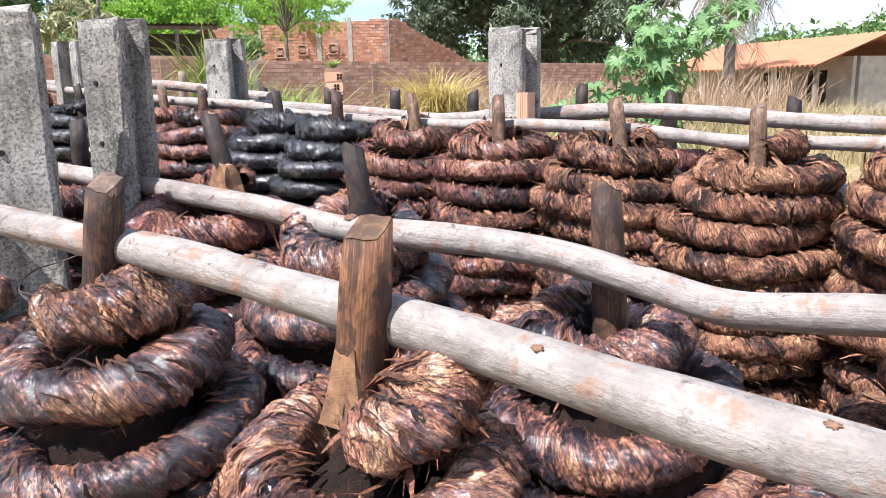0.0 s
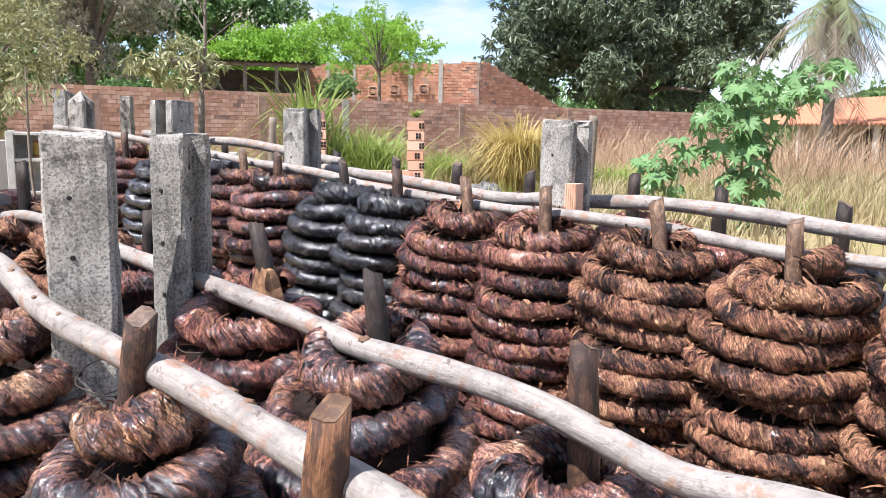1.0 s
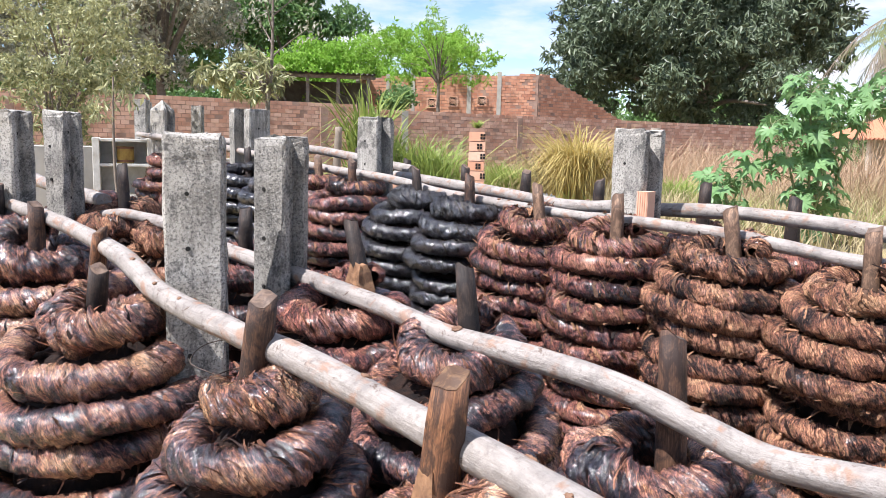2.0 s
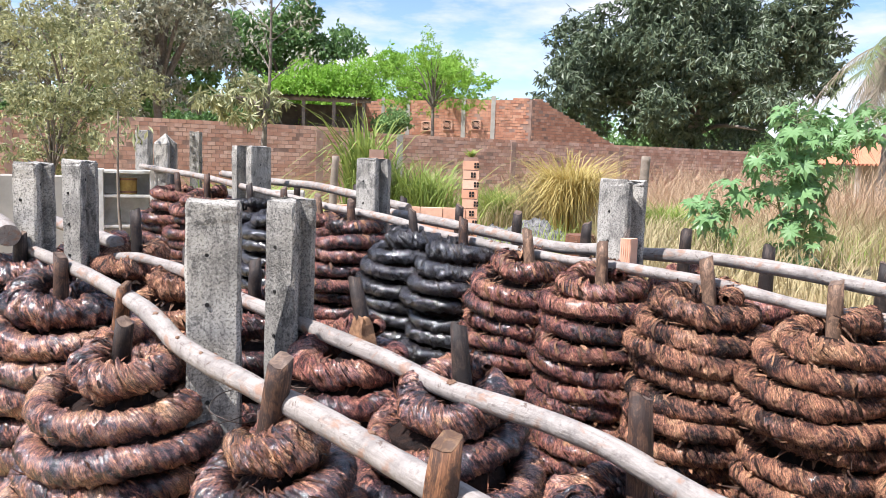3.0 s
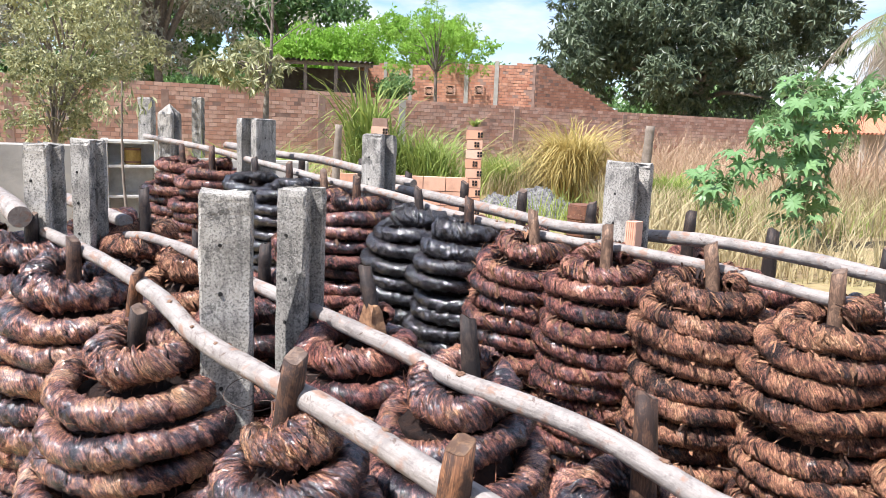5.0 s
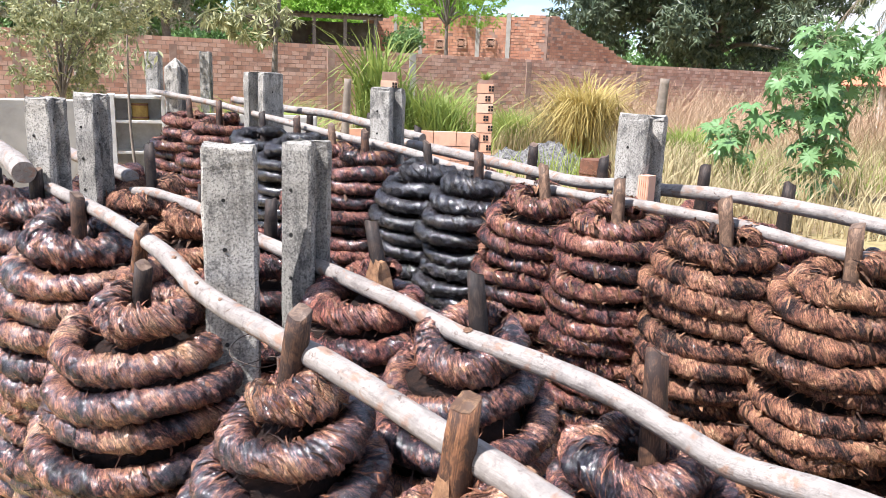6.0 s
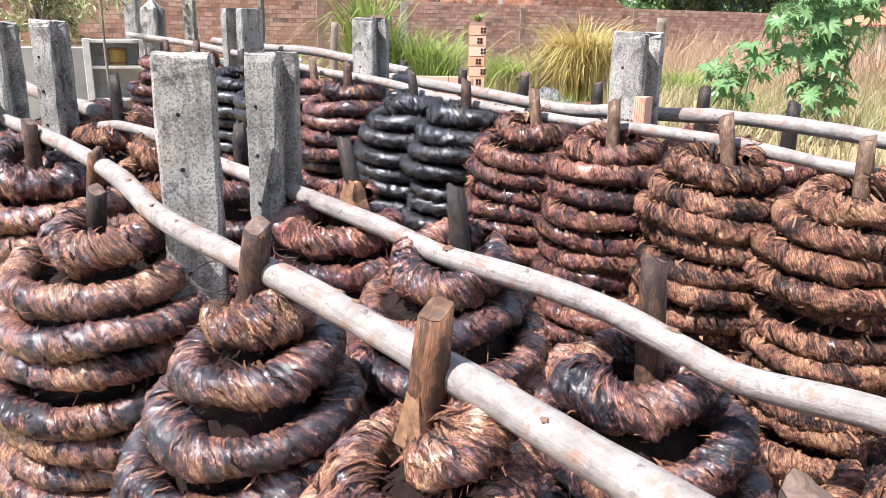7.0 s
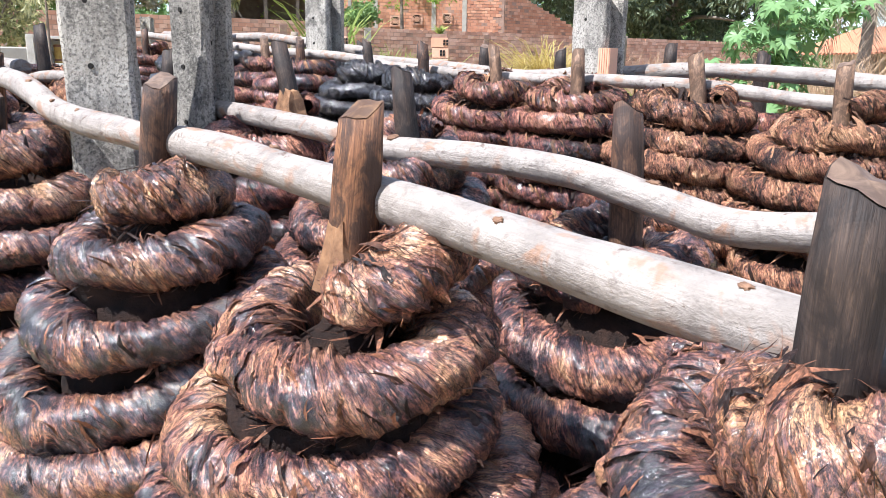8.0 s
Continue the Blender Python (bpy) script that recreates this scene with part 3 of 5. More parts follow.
# near rack: s, k, top of rope, radii, rope, tilt, stake
near_roll = rope_roll(-0.435, 0.530, 1.215, (0.046, 0.096, 0.135, 0.172, 0.19), 0.033, WET, SCRAP_WET, "glossy dark brown rope of twisted tobacco wound on a hewn stake",
          NEAR_ROW, 11, (0.0, 0.28), 1.9, pitch=0.074, stake=(1.348, 0.046, 0.044, STAKE_ORANGE, 0.10, 0.03), flakes=150, knob=0.08, centre=(0.0, -0.03))
rope_roll(-0.868, 0.535, 1.245, (0.052, 0.098, 0.135, 0.175, 0.19), 0.0335, WET_DARK, SCRAP_WET, "wet black and brown tobacco rope coiled loosely round a dark stake",
          NEAR_ROW, 23, (0.05, 0.30), 1.9, pitch=0.074, stake=(1.366, 0.044, 0.042, STAKE_BROWN, 0.20, 0.02), flakes=150, knob=0.10, centre=(0.0, -0.04))
rope_roll(0.020, 0.505, 1.215, (0.048, 0.095, 0.130, 0.165, 0.18), 0.034, WET_DARK, SCRAP_WET, "glossy dark tobacco rope wound high on a dark square stake",
          NEAR_ROW, 35, (0.0, 0.15), 1.9, pitch=0.074, stake=(1.330, 0.043, 0.040, STAKE_DARK, 0.02, 0.02), flakes=120, knob=0.08)
rope_roll(-1.50, 0.500, 1.262, (0.075, 0.150, 0.190, 0.215, 0.225), 0.0355, WET, SCRAP_WET, "tall stack of wet reddish brown tobacco rope turns round a stake",
          NEAR_ROW, 47, (-0.06, 0.16), 1.7, pitch=0.076, stake=(1.328, 0.040, 0.040, STAKE_DARK, 0.20, 0.02), flakes=130, fine_turns=9)
rope_roll(-2.02, 0.520, 1.335, (0.07, 0.155, 0.19, 0.205), 0.040, WET, SCRAP_WET, "brown tobacco rope stacked in even turns under a pale pole",
          NEAR_ROW, 59, (-0.08, 0.10), 1.3, pitch=0.076, stake=(1.425, 0.040, 0.038, STAKE_BROWN, 0.03, 0.0), flakes=80, fine_turns=9)
rope_roll(-2.42, 0.520, 1.34, (0.07, 0.15, 0.185, 0.20), 0.040, WET, SCRAP_WET, "dark tobacco rope roll with a leaning dark stake",
          NEAR_ROW, 61, (-0.05, 0.08), 1.2, pitch=0.076, stake=(1.448, 0.042, 0.04, STAKE_DARK, 0.14, 0.0), flakes=60, fine_turns=9)
rope_roll(-2.86, 0.500, 1.35, (0.07, 0.15, 0.185, 0.20), 0.040, WET, SCRAP_WET, "brown tobacco rope roll beside a concrete post",
          NEAR_ROW, 65, (-0.05, 0.05), 1.0, pitch=0.076, stake=(1.42, 0.042, 0.04, STAKE_DARK, 0.0, 0.0), flakes=40)

split = root("wooden_stake", *along(-1.617, 0.545), 0.0, "brown split stake leaning among the rolls", "stake", turn=ROW_TURN)
stake_part(split, 1.396, 0.036, 0.034, STAKE_ORANGE, 0.30, 0.0, 5)

# middle rack
rope_roll(-0.395, 0.955, 1.178, (0.065, 0.125, 0.165, 0.19), 0.0325, WET, SCRAP_WET, "black and rust brown tobacco rope in loose rings round a stake",
          MID_ROW, 71, (0.0, 0.20), 1.6, pitch=0.072, stake=(1.338, 0.040, 0.038, STAKE_BROWN, -0.05, 0.0), flakes=90, knob=0.05, centre=(0.0, -0.03))
rope_roll(-0.848, 0.960, 1.275, (0.060, 0.115, 0.155, 0.185, 0.20), 0.0325, WET, SCRAP_WET, "purple brown tobacco rope coiled round a dark stake",
          MID_ROW, 83, (0.0, 0.26), 1.6, pitch=0.072, stake=(1.378, 0.038, 0.036, STAKE_DARK, -0.15, 0.0), flakes=90, knob=0.06, centre=(0.0, -0.04))
split_roll = rope_roll(-1.225, 0.965, 1.295, (0.060, 0.13, 0.165, 0.19), 0.0335, RED, SCRAP_WET, "rust brown tobacco rope loosened round a leaning split stake",
          MID_ROW, 95, (0.06, 0.22), 1.4, pitch=0.074, stake=(1.428, 0.034, 0.034, STAKE_DARK, -0.34, 0.0), flakes=90, centre=(0.02, -0.04))
rope_roll(-1.71, 0.965, 1.315, (0.06, 0.14, 0.18, 0.19), 0.0335, RED, SCRAP_WET, "reddish tobacco rope roll partly hidden by concrete posts",
          MID_ROW, 107, (0.0, 0.1), 1.0, stake=(1.416, 0.036, 0.034, STAKE_DARK, 0.05, 0.0), flakes=60)
rope_roll(-2.16, 0.965, 1.325, (0.06, 0.14, 0.18, 0.19), 0.037, DRY, SCRAP_DRY, "orange brown tobacco rope roll with frayed turns",
          MID_ROW, 109, (0.05, 0.14), 1.0, stake=(1.40, 0.036, 0.034, STAKE_DARK, 0.0, 0.0), flakes=70)
rope_roll(-2.61, 0.965, 1.36, (0.06, 0.14, 0.18, 0.19), 0.037, DRY, SCRAP_DRY, "orange brown tobacco rope roll on a tall black stake",
          MID_ROW, 113, (0.0, 0.1), 1.0, stake=(1.502, 0.040, 0.036, STAKE_DARK, -0.08, 0.0), flakes=60)
rope_roll(-3.10, 0.965, 1.37, (0.06, 0.14, 0.18, 0.19), 0.0335, RED, SCRAP_DRY, "brown tobacco rope roll near the yard's end",
          MID_ROW, 117, (0.0, 0.1), 0.8, stake=(1.50, 0.040, 0.036, STAKE_DARK, 0.2, 0.0), flakes=40)
rope_roll(0.06, 0.985, 1.165, (0.06, 0.12, 0.155, 0.18), 0.035, DRY, SCRAP_DRY, "orange tan tobacco rope roll, drier than its neighbours",
          MID_ROW, 119, (0.0, 0.15), 1.5, pitch=0.074, stake=(1.215, 0.036, 0.034, STAKE_DARK, 0.0, 0.0), flakes=110, knob=0.06)


def axe_cut(thing, dx, dy, z, w, h, seed):
    """The flared, freshly hewn foot of a stake."""
    rng = random.Random(seed)
    bm = bmesh.new()
    bmesh.ops.create_cube(bm, size=1)
    bmesh.ops.subdivide_edges(bm, edges=list(bm.edges), cuts=3, use_grid_fill=True)
    for v in bm.verts:
        f = 1.15 - 0.62 * (v.co.z + 0.5)
        v.co = Vector((v.co.x * w * f + rng.uniform(-1, 1) * 0.002, v.co.y * 0.044 * f + rng.uniform(-1, 1) * 0.003, v.co.z * h + rng.uniform(-1, 1) * 0.005))
    part("hewn_foot", bm_mesh("hewn_foot", bm, RAW_WOOD), thing, "freshly hewn orange wood", pose(dx, dy, z))


RAW_WOOD = plain("raw_hewn_wood", (0.14, 0.07, 0.038), (0.38, 0.21, 0.11), 0.7, 60.0, 0.3, 0.7, 0.004)
axe_cut(near_roll, -0.012, -0.014, 1.200, 0.046, 0.075, 1)
axe_cut(split_roll, 0.040, -0.006, 1.300, 0.066, 0.080, 2)

# far rack: one tall roll after another
FAR = [(-0.505, DRY, SCRAP_DRY, STAKE_PALE, "dry tan brown"), (-0.915, DRY, SCRAP_DRY, STAKE_PALE, "dry frayed brown"), (-1.325, RED, SCRAP_DRY, STAKE_PALE, "dark reddish brown"),
       (-1.690, RED, SCRAP_DRY, STAKE_PALE, "rust brown"), (-2.055, BLACK, SCRAP_BLACK, STAKE_BROWN, "tarry black"), (-2.398, BLACK, SCRAP_BLACK, STAKE_DARK, "glossy black"),
       (-2.881, RED, SCRAP_DRY, STAKE_BROWN, "dark brown"), (-3.183, RED, SCRAP_DRY, STAKE_PALE, "purple brown"), (-3.528, BLACK, SCRAP_BLACK, STAKE_BROWN, "nearly black"),
       (-3.928, BLACK, SCRAP_BLACK, STAKE_DARK, "black"), (-4.49, RED, SCRAP_DRY, STAKE_BROWN, "reddish"), (-4.95, RED, SCRAP_DRY, STAKE_BROWN, "dark"),
       (-0.08, DRY, SCRAP_DRY, STAKE_PALE, "tan brown")]
TOPS = {-0.505: 1.411, -0.915: 1.436, -1.325: 1.447, -1.690: 1.461, -2.055: 1.479, -2.398: 1.495, -2.881: 1.511, -3.183: 1.522, -3.528: 1.544, -3.928: 1.547, -4.49: 1.586, -4.95: 1.58, -0.08: 1.39}
for i, (s, mat, scrap, wood, tone) in enumerate(FAR):
    top = TOPS[s]
    rope_roll(s, 2.185, top - 0.105, (0.070, 0.140, 0.176, 0.188), 0.0345, mat, scrap, f"tall roll of {tone} tobacco rope stacked round a stake",
              FAR_ROW, 131 + i * 7, (0.03 * (-1) ** i, 0.05), 1.15 if i < 6 or i == 12 else 0.8, pitch=0.0705, oval=(1.07, 1.20),
              stake=(top, 0.042, 0.036, wood, -0.10 + 0.06 * (-1) ** i, 0.0), flakes=190 if i < 6 or i == 12 else 70, fine_turns=13, loose=0.026)

BACK = [(-0.519, 1.426), (-0.922, 1.447), (-1.268, 1.479), (-1.764, 1.466), (-2.184, 1.485), (-2.596, 1.493), (-3.06, 1.51), (-3.512, 1.56), (-4.189, 1.55)]
for i, (s, top) in enumerate(BACK):
    rope_roll(s, 2.70, top - 0.19, (0.06, 0.13, 0.165, 0.175), 0.0385, RED if i % 3 else BLACK, SCRAP_DRY, "dark brown tobacco rope roll on a charred black stake",
              BACK_ROW, 311 + i * 5, (0.0, 0.0), 0.8, pitch=0.079, stake=(top, 0.046, 0.04, STAKE_DARK, 0.02, 0.0), flakes=30, fine_turns=4)


# ---- poles of the racks ----
def rack_pole(places, radius, label, seed, knots=6):
    """A debarked, slightly crooked pole with cut knots. places: s, k, z."""
    pts = [(*along(s, k), z) for s, k, z in places]
    x, y, z = pts[0]
    thing = root("rack_pole", x, y, z, label, "wooden pole", "poles of the drying racks")
    loc = np.array(pts) - np.array(pts[0])
    if not isinstance(radius, (list, tuple)):
        radius = [radius] * len(pts)
    length = np.linalg.norm(np.diff(loc, axis=0), axis=1).sum()
    part("pole", tube("pole", loc, radius, POLE, 24, seed, 0.055, True, steps=int(length * 120)), thing)
    rng = random.Random(seed)
    for _ in range(knots):
        i = rng.randrange(len(pts) - 1)
        f = rng.random()
        c = loc[i] * (1 - f) + loc[i + 1] * f
        a = rng.uniform(0.2, 2.4)
        d = Vector(loc[i + 1] - loc[i]).normalized()
        side = d.cross(Vector((0, 0, 1))).normalized()
        out = side * math.cos(a) + Vector((0, 0, 1)) * math.sin(a)
        bm = bmesh.new()
        size = rng.uniform(0.5, 1.2)
        bmesh.ops.create_icosphere(bm, subdivisions=3, radius=1)
        for v in bm.verts:
            v.co = Vector((v.co.x * 0.010, v.co.y * 0.007, v.co.z * 0.004)) * rng.uniform(0.6, 1.25) * size
        me = bm_mesh("knot", bm, KNOT, True)
        m = Matrix.Translation(Vector(c) + out * radius[i] * 0.97) @ Matrix((d, out.cross(d), out)).transposed().to_4x4()
        part("knot", me, thing, "brown cut branch knot", m)
    return thing


KNOT = plain("brown_knot", (0.13, 0.07, 0.045), (0.28, 0.165, 0.105), 0.75, 60.0)
rack_pole([(0.75, 0.557, 1.19), (0.40, 0.557, 1.205), (0.031, 0.557, 1.217), (-0.15, 0.557, 1.229), (-0.364, 0.557, 1.252), (-0.508, 0.557, 1.260), (-0.716, 0.557, 1.276),
           (-0.851, 0.557, 1.281), (-0.967, 0.555, 1.281), (-1.052, 0.553, 1.286), (-1.194, 0.55, 1.292), (-1.328, 0.55, 1.306), (-1.413, 0.552, 1.328), (-1.532, 0.557, 1.348),
           (-1.697, 0.557, 1.366), (-1.967, 0.557, 1.382), (-2.329, 0.557, 1.390), (-2.45, 0.557, 1.393)],
          [0.024, 0.025, 0.026, 0.0255, 0.0245, 0.0235, 0.023, 0.023, 0.023, 0.023, 0.023, 0.023, 0.0225, 0.022, 0.021, 0.02, 0.019, 0.018],
          "long pale debarked pole, bent, blotched with brown knots", 3, 11)
rack_pole([(-2.36, 0.47, 1.452), (-2.60, 0.48, 1.485), (-3.2, 0.49, 1.52)], 0.034, "thick pale pole with a sawn end lying on the rack", 4, 1)
rack_pole([(0.75, 0.91, 1.235), (0.30, 0.91, 1.232), (-0.020, 0.91, 1.229), (-0.141, 0.91, 1.218), (-0.225, 0.91, 1.212), (-0.322, 0.91, 1.229), (-0.43, 0.91, 1.249), (-0.551, 0.91, 1.257),
           (-0.688, 0.91, 1.256), (-0.847, 0.91, 1.255), (-1.033, 0.91, 1.274), (-1.276, 0.91, 1.288), (-1.666, 0.91, 1.307), (-1.9, 0.91, 1.325), (-2.103, 0.91, 1.343),
           (-2.424, 0.91, 1.345), (-2.70, 0.91, 1.315)],
          [0.0227, 0.0227, 0.0218, 0.0218, 0.0218, 0.0210, 0.0210, 0.0210, 0.0210, 0.0210, 0.0210, 0.0202, 0.0202, 0.0193, 0.0193, 0.0185, 0.0176], "pale debarked pole with small brown knots", 5, 8)
rack_pole([(-2.70, 0.93, 1.369), (-3.1, 0.93, 1.382), (-3.43, 0.93, 1.392), (-3.9, 0.93, 1.42)], 0.028, "pale pole with a sawn end beyond a concrete post", 6, 1)
rack_pole([(0.5, 2.257, 1.295), (-0.333, 2.257, 1.312), (-0.532, 2.257, 1.308), (-0.783, 2.257, 1.330), (-0.988, 2.257, 1.347), (-1.341, 2.257, 1.355), (-1.529, 2.257, 1.352), (-1.767, 2.257, 1.360),
           (-1.998, 2.257, 1.372), (-2.333, 2.257, 1.392), (-2.542, 2.257, 1.418), (-2.767, 2.257, 1.438), (-3.168, 2.257, 1.455), (-3.697, 2.257, 1.493), (-4.178, 2.257, 1.527),
           (-4.736, 2.257, 1.567), (-5.764, 2.257, 1.610)], 0.021, "long pale crooked pole carrying stake tops", 7, 8)
rack_pole([(0.5, 2.56, 1.31), (-0.418, 2.56, 1.353), (-0.72, 2.56, 1.378), (-1.059, 2.56, 1.391), (-1.368, 2.56, 1.378), (-1.50, 2.56, 1.376)], 0.026, "thick weathered pole behind the far rolls", 8, 3)
rack_pole([(-1.58, 2.56, 1.372), (-1.823, 2.56, 1.358), (-2.135, 2.56, 1.380), (-2.407, 2.56, 1.397), (-2.849, 2.56, 1.421), (-3.0, 2.56, 1.43)], 0.027, "weathered brown pole behind the far rolls", 9, 3)
rack_pole([(-2.90, 2.60, 1.46), (-3.427, 2.56, 1.519), (-3.79, 2.56, 1.546), (-4.269, 2.56, 1.552), (-5.0, 2.56, 1.58)], 0.026, "weathered pole with a sawn end", 10, 2)


# ---- concrete posts ----
def section(w, d, flange, web, bev):
    """The outline of a double-T concrete post, w across the flanges and d deep."""
    a, b, t = w / 2, d / 2, web / 2
    return [(-a + bev, -b), (a - bev, -b), (a, -b + bev), (a, -b + flange), (t, -b + flange + 0.012), (t, b - flange - 0.012), (a, b - flange), (a, b - bev),
            (a - bev, b), (-a + bev, b), (-a, b - bev), (-a, b - flange), (-t, b - flange - 0.012), (-t, -b + flange + 0.012), (-a, -b + flange), (-a, -b + bev)]


def concrete_post(x, y, top, w, d, turn, label, seed, lean=(0.0, 0.0), pointed=0.0, letters=False, flange=0.03, web=0.045):
    thing = root("concrete_post", x, y, 0, label, "concrete post", "concrete posts of the yard", turn=turn)
    prof = section(w, d, flange, web, 0.006)
    n = len(prof)
    rng = np.random.RandomState(seed)
    zs = np.concatenate([np.linspace(0, top - 0.05, 30), [top - 0.02, top - 0.008, top]])
    V = []
    for i, z in enumerate(zs):
        shrink = 1.0 if z < top - 0.015 else (0.985 if z < top - 0.004 else 0.95)
        for (px, py) in prof:
            g = 0.0015 * rng.normal(size=2)
            V.append((px * shrink + g[0] + lean[0] * (z - top), py * shrink + g[1] + lean[1] * (z - top), z + (0.004 * rng.normal() if i > 30 else 0)))
    F = [(i * n + j, i * n + (j + 1) % n, (i + 1) * n + (j + 1) % n, (i + 1) * n + j) for i in range(len(zs) - 1) for j in range(n)]
    o = (len(zs) - 1) * n
    c = (lean[0] * 0, lean[1] * 0, top + pointed + 0.003)
    V.append(c)
    cap = [(o + j, o + (j + 1) % n, len(V) - 1) for j in range(n)]
    me = bpy.data.meshes.new("shaft")
    me.from_pydata(V, [], F + cap)
    me.materials.append(CONCRETE)
    me.update()
    part("shaft", me, thing)
    for side in (-1, 1):
        for q in range(5):
            z = top - 0.07 - q * 0.115
            if z < 0.2:
                break
            # bolt holes are slightly proud discs, their inner shade painted dark
            bm = bmesh.new()
            bmesh.ops.create_cone(bm, cap_ends=True, segments=10, radius1=0.0065, radius2=0.005, depth=0.004)
            me = bm_mesh("bolt_hole", bm, HOLE_SHADE)
            lx, ly = side * (web / 2 + 0.001) + lean[0] * (z - top), lean[1] * (z - top)
            part("bolt_hole", me, thing, "", pose(lx, ly, z, 0, 90, 0))
            for_y = -d / 2 - 0.001
            bm = bmesh.new()
            bmesh.ops.create_cone(bm, cap_ends=True, segments=10, radius1=0.0055, radius2=0.0045, depth=0.004)
            part("bolt_hole", bm_mesh("bolt_hole", bm, HOLE_SHADE), thing, "", pose(0.012 * side + lean[0] * (z - top), side * (d / 2 + 0.001) + lean[1] * (z - top), z - 0.05, 90, 0, 0))
    if letters:
        for q in range(5):
            me = box_mesh("raised_mark", 0.012, 0.036, 0.018, CONCRETE, 0.003)
            part("raised_mark", me, thing, "raised cast mark", pose(letters * (web / 2 + 0.002), 0.0, top - 0.075 - q * 0.028))
    return thing


concrete_post(-0.738, 1.320, 1.618, 0.120, 0.095, 24, "rough grey concrete post with a worn top", 1, (0.0, 0.015), flange=0.026, web=0.05)
concrete_post(-0.632, 1.526, 1.618, 0.092, 0.095, -16, "grey double-T concrete post with bolt holes", 2, (0.01, 0.0), flange=0.022, web=0.04)
concrete_post(-1.691, 1.892, 1.678, 0.090, 0.095, -2, "grey double-T concrete post, moss-stained", 3, flange=0.022, web=0.04)
concrete_post(-1.753, 2.203, 1.686, 0.090, 0.095, -6, "narrow grey double-T concrete post", 4, flange=0.022, web=0.04)
concrete_post(0.240, 2.737, 1.676, 0.142, 0.125, -40, "dark double-T concrete post with raised cast marks", 5, letters=1)
concrete_post(-1.032, 3.600, 1.729, 0.140, 0.130, -26, "pale grey double-T concrete post", 6)
concrete_post(-2.055, 4.270, 1.785, 0.170, 0.190, 68, "grey concrete post, its hollow channel showing", 7, flange=0.05, web=0.05)
concrete_post(-3.150, 5.060, 1.80, 0.135, 0.120, -10, "grey concrete post with a pointed top", 8, pointed=0.07)
concrete_post(-3.996, 6.088, 1.92, 0.11, 0.11, 10, "square weathered concrete post", 11)
concrete_post(-5.03, 7.68, 1.97, 0.15, 0.15, 10, "weathered concrete fence post", 9)
concrete_post(-6.26, 11.03, 2.07, 0.16, 0.16, 10, "pale concrete fence post", 10)


def loose_brick(x, y, z, turn, label):
    thing = root("hollow_brick", x, y, z, label, "brick", turn=turn)
    bm = bmesh.new()
    bmesh.ops.create_cube(bm, size=1)
    for v in bm.verts:
        v.co = Vector((v.co.x * 0.045, v.co.y * 0.05, (v.co.z + 0.5) * 0.125))
    part("body", bm_mesh("body", bm, BRICK_NEW), thing)
    for i in range(5):
        for side in (-1, 1):
            part("rib", box_mesh("rib", 0.005, 0.003, 0.123, BRICK_NEW), thing, "", pose((i - 2) * 0.009, side * 0.0262, 0.001))
    return thing


bx, by = along(-1.295, 2.318)
loose_brick(bx, by, 1.335, -33, "bright orange hollow brick standing on the pole against a post")
bx, by = along(-1.03, 0.62)
loose_brick(bx, by, 1.09, -20, "small piece of orange hollow brick by a post")


def tie_wire(s, k, z, seed):
    rng = np.random.RandomState(seed)
    x, y = along(s, k)
    thing = root("tie_wire", x, y, z, "thin rusty wire tied round post and pole", "wire")
    th = np.linspace(0, 2 * np.pi * 1.6, 60)
    pts = np.stack([0.058 * np.cos(th) + 0.005 * wave(th, seed), 0.062 * np.sin(th), 0.02 * wave(th * 0.7, seed + 1) - 0.012 * th], -1)
    part("strand", tube("strand", pts, [0.0012] * 60, WIRE, 5), thing)


tie_wire(-1.19, 0.625, 1.23, 1)
tie_wire(-1.235, 0.845, 1.24, 2)


# ---- brick walls ----
def brick_joined(name, items, mat):
    """Many bricks in one mesh. items: centre, along-unit, size (length, depth, height)."""
    V, F = [], []
    base = np.array([(-1, -1, -1), (1, -1, -1), (1, 1, -1), (-1, 1, -1), (-1, -1, 1), (1, -1, 1), (1, 1, 1), (-1, 1, 1)]) * 0.5
    quads = np.array([(0, 1, 5, 4), (1, 2, 6, 5), (2, 3, 7, 6), (3, 0, 4, 7), (4, 5, 6, 7), (3, 2, 1, 0)])
    for i, (c, d, (l, w, h)) in enumerate(items):
        p = base * (l, w, h)
        V.append(np.stack([p[:, 0] * d[0] - p[:, 1] * d[1], p[:, 0] * d[1] + p[:, 1] * d[0], p[:, 2]], -1) + c)
        F.append(quads + 8 * i)
    return mesh_of(name, np.concatenate(V), np.concatenate(F), mat, smooth=False)


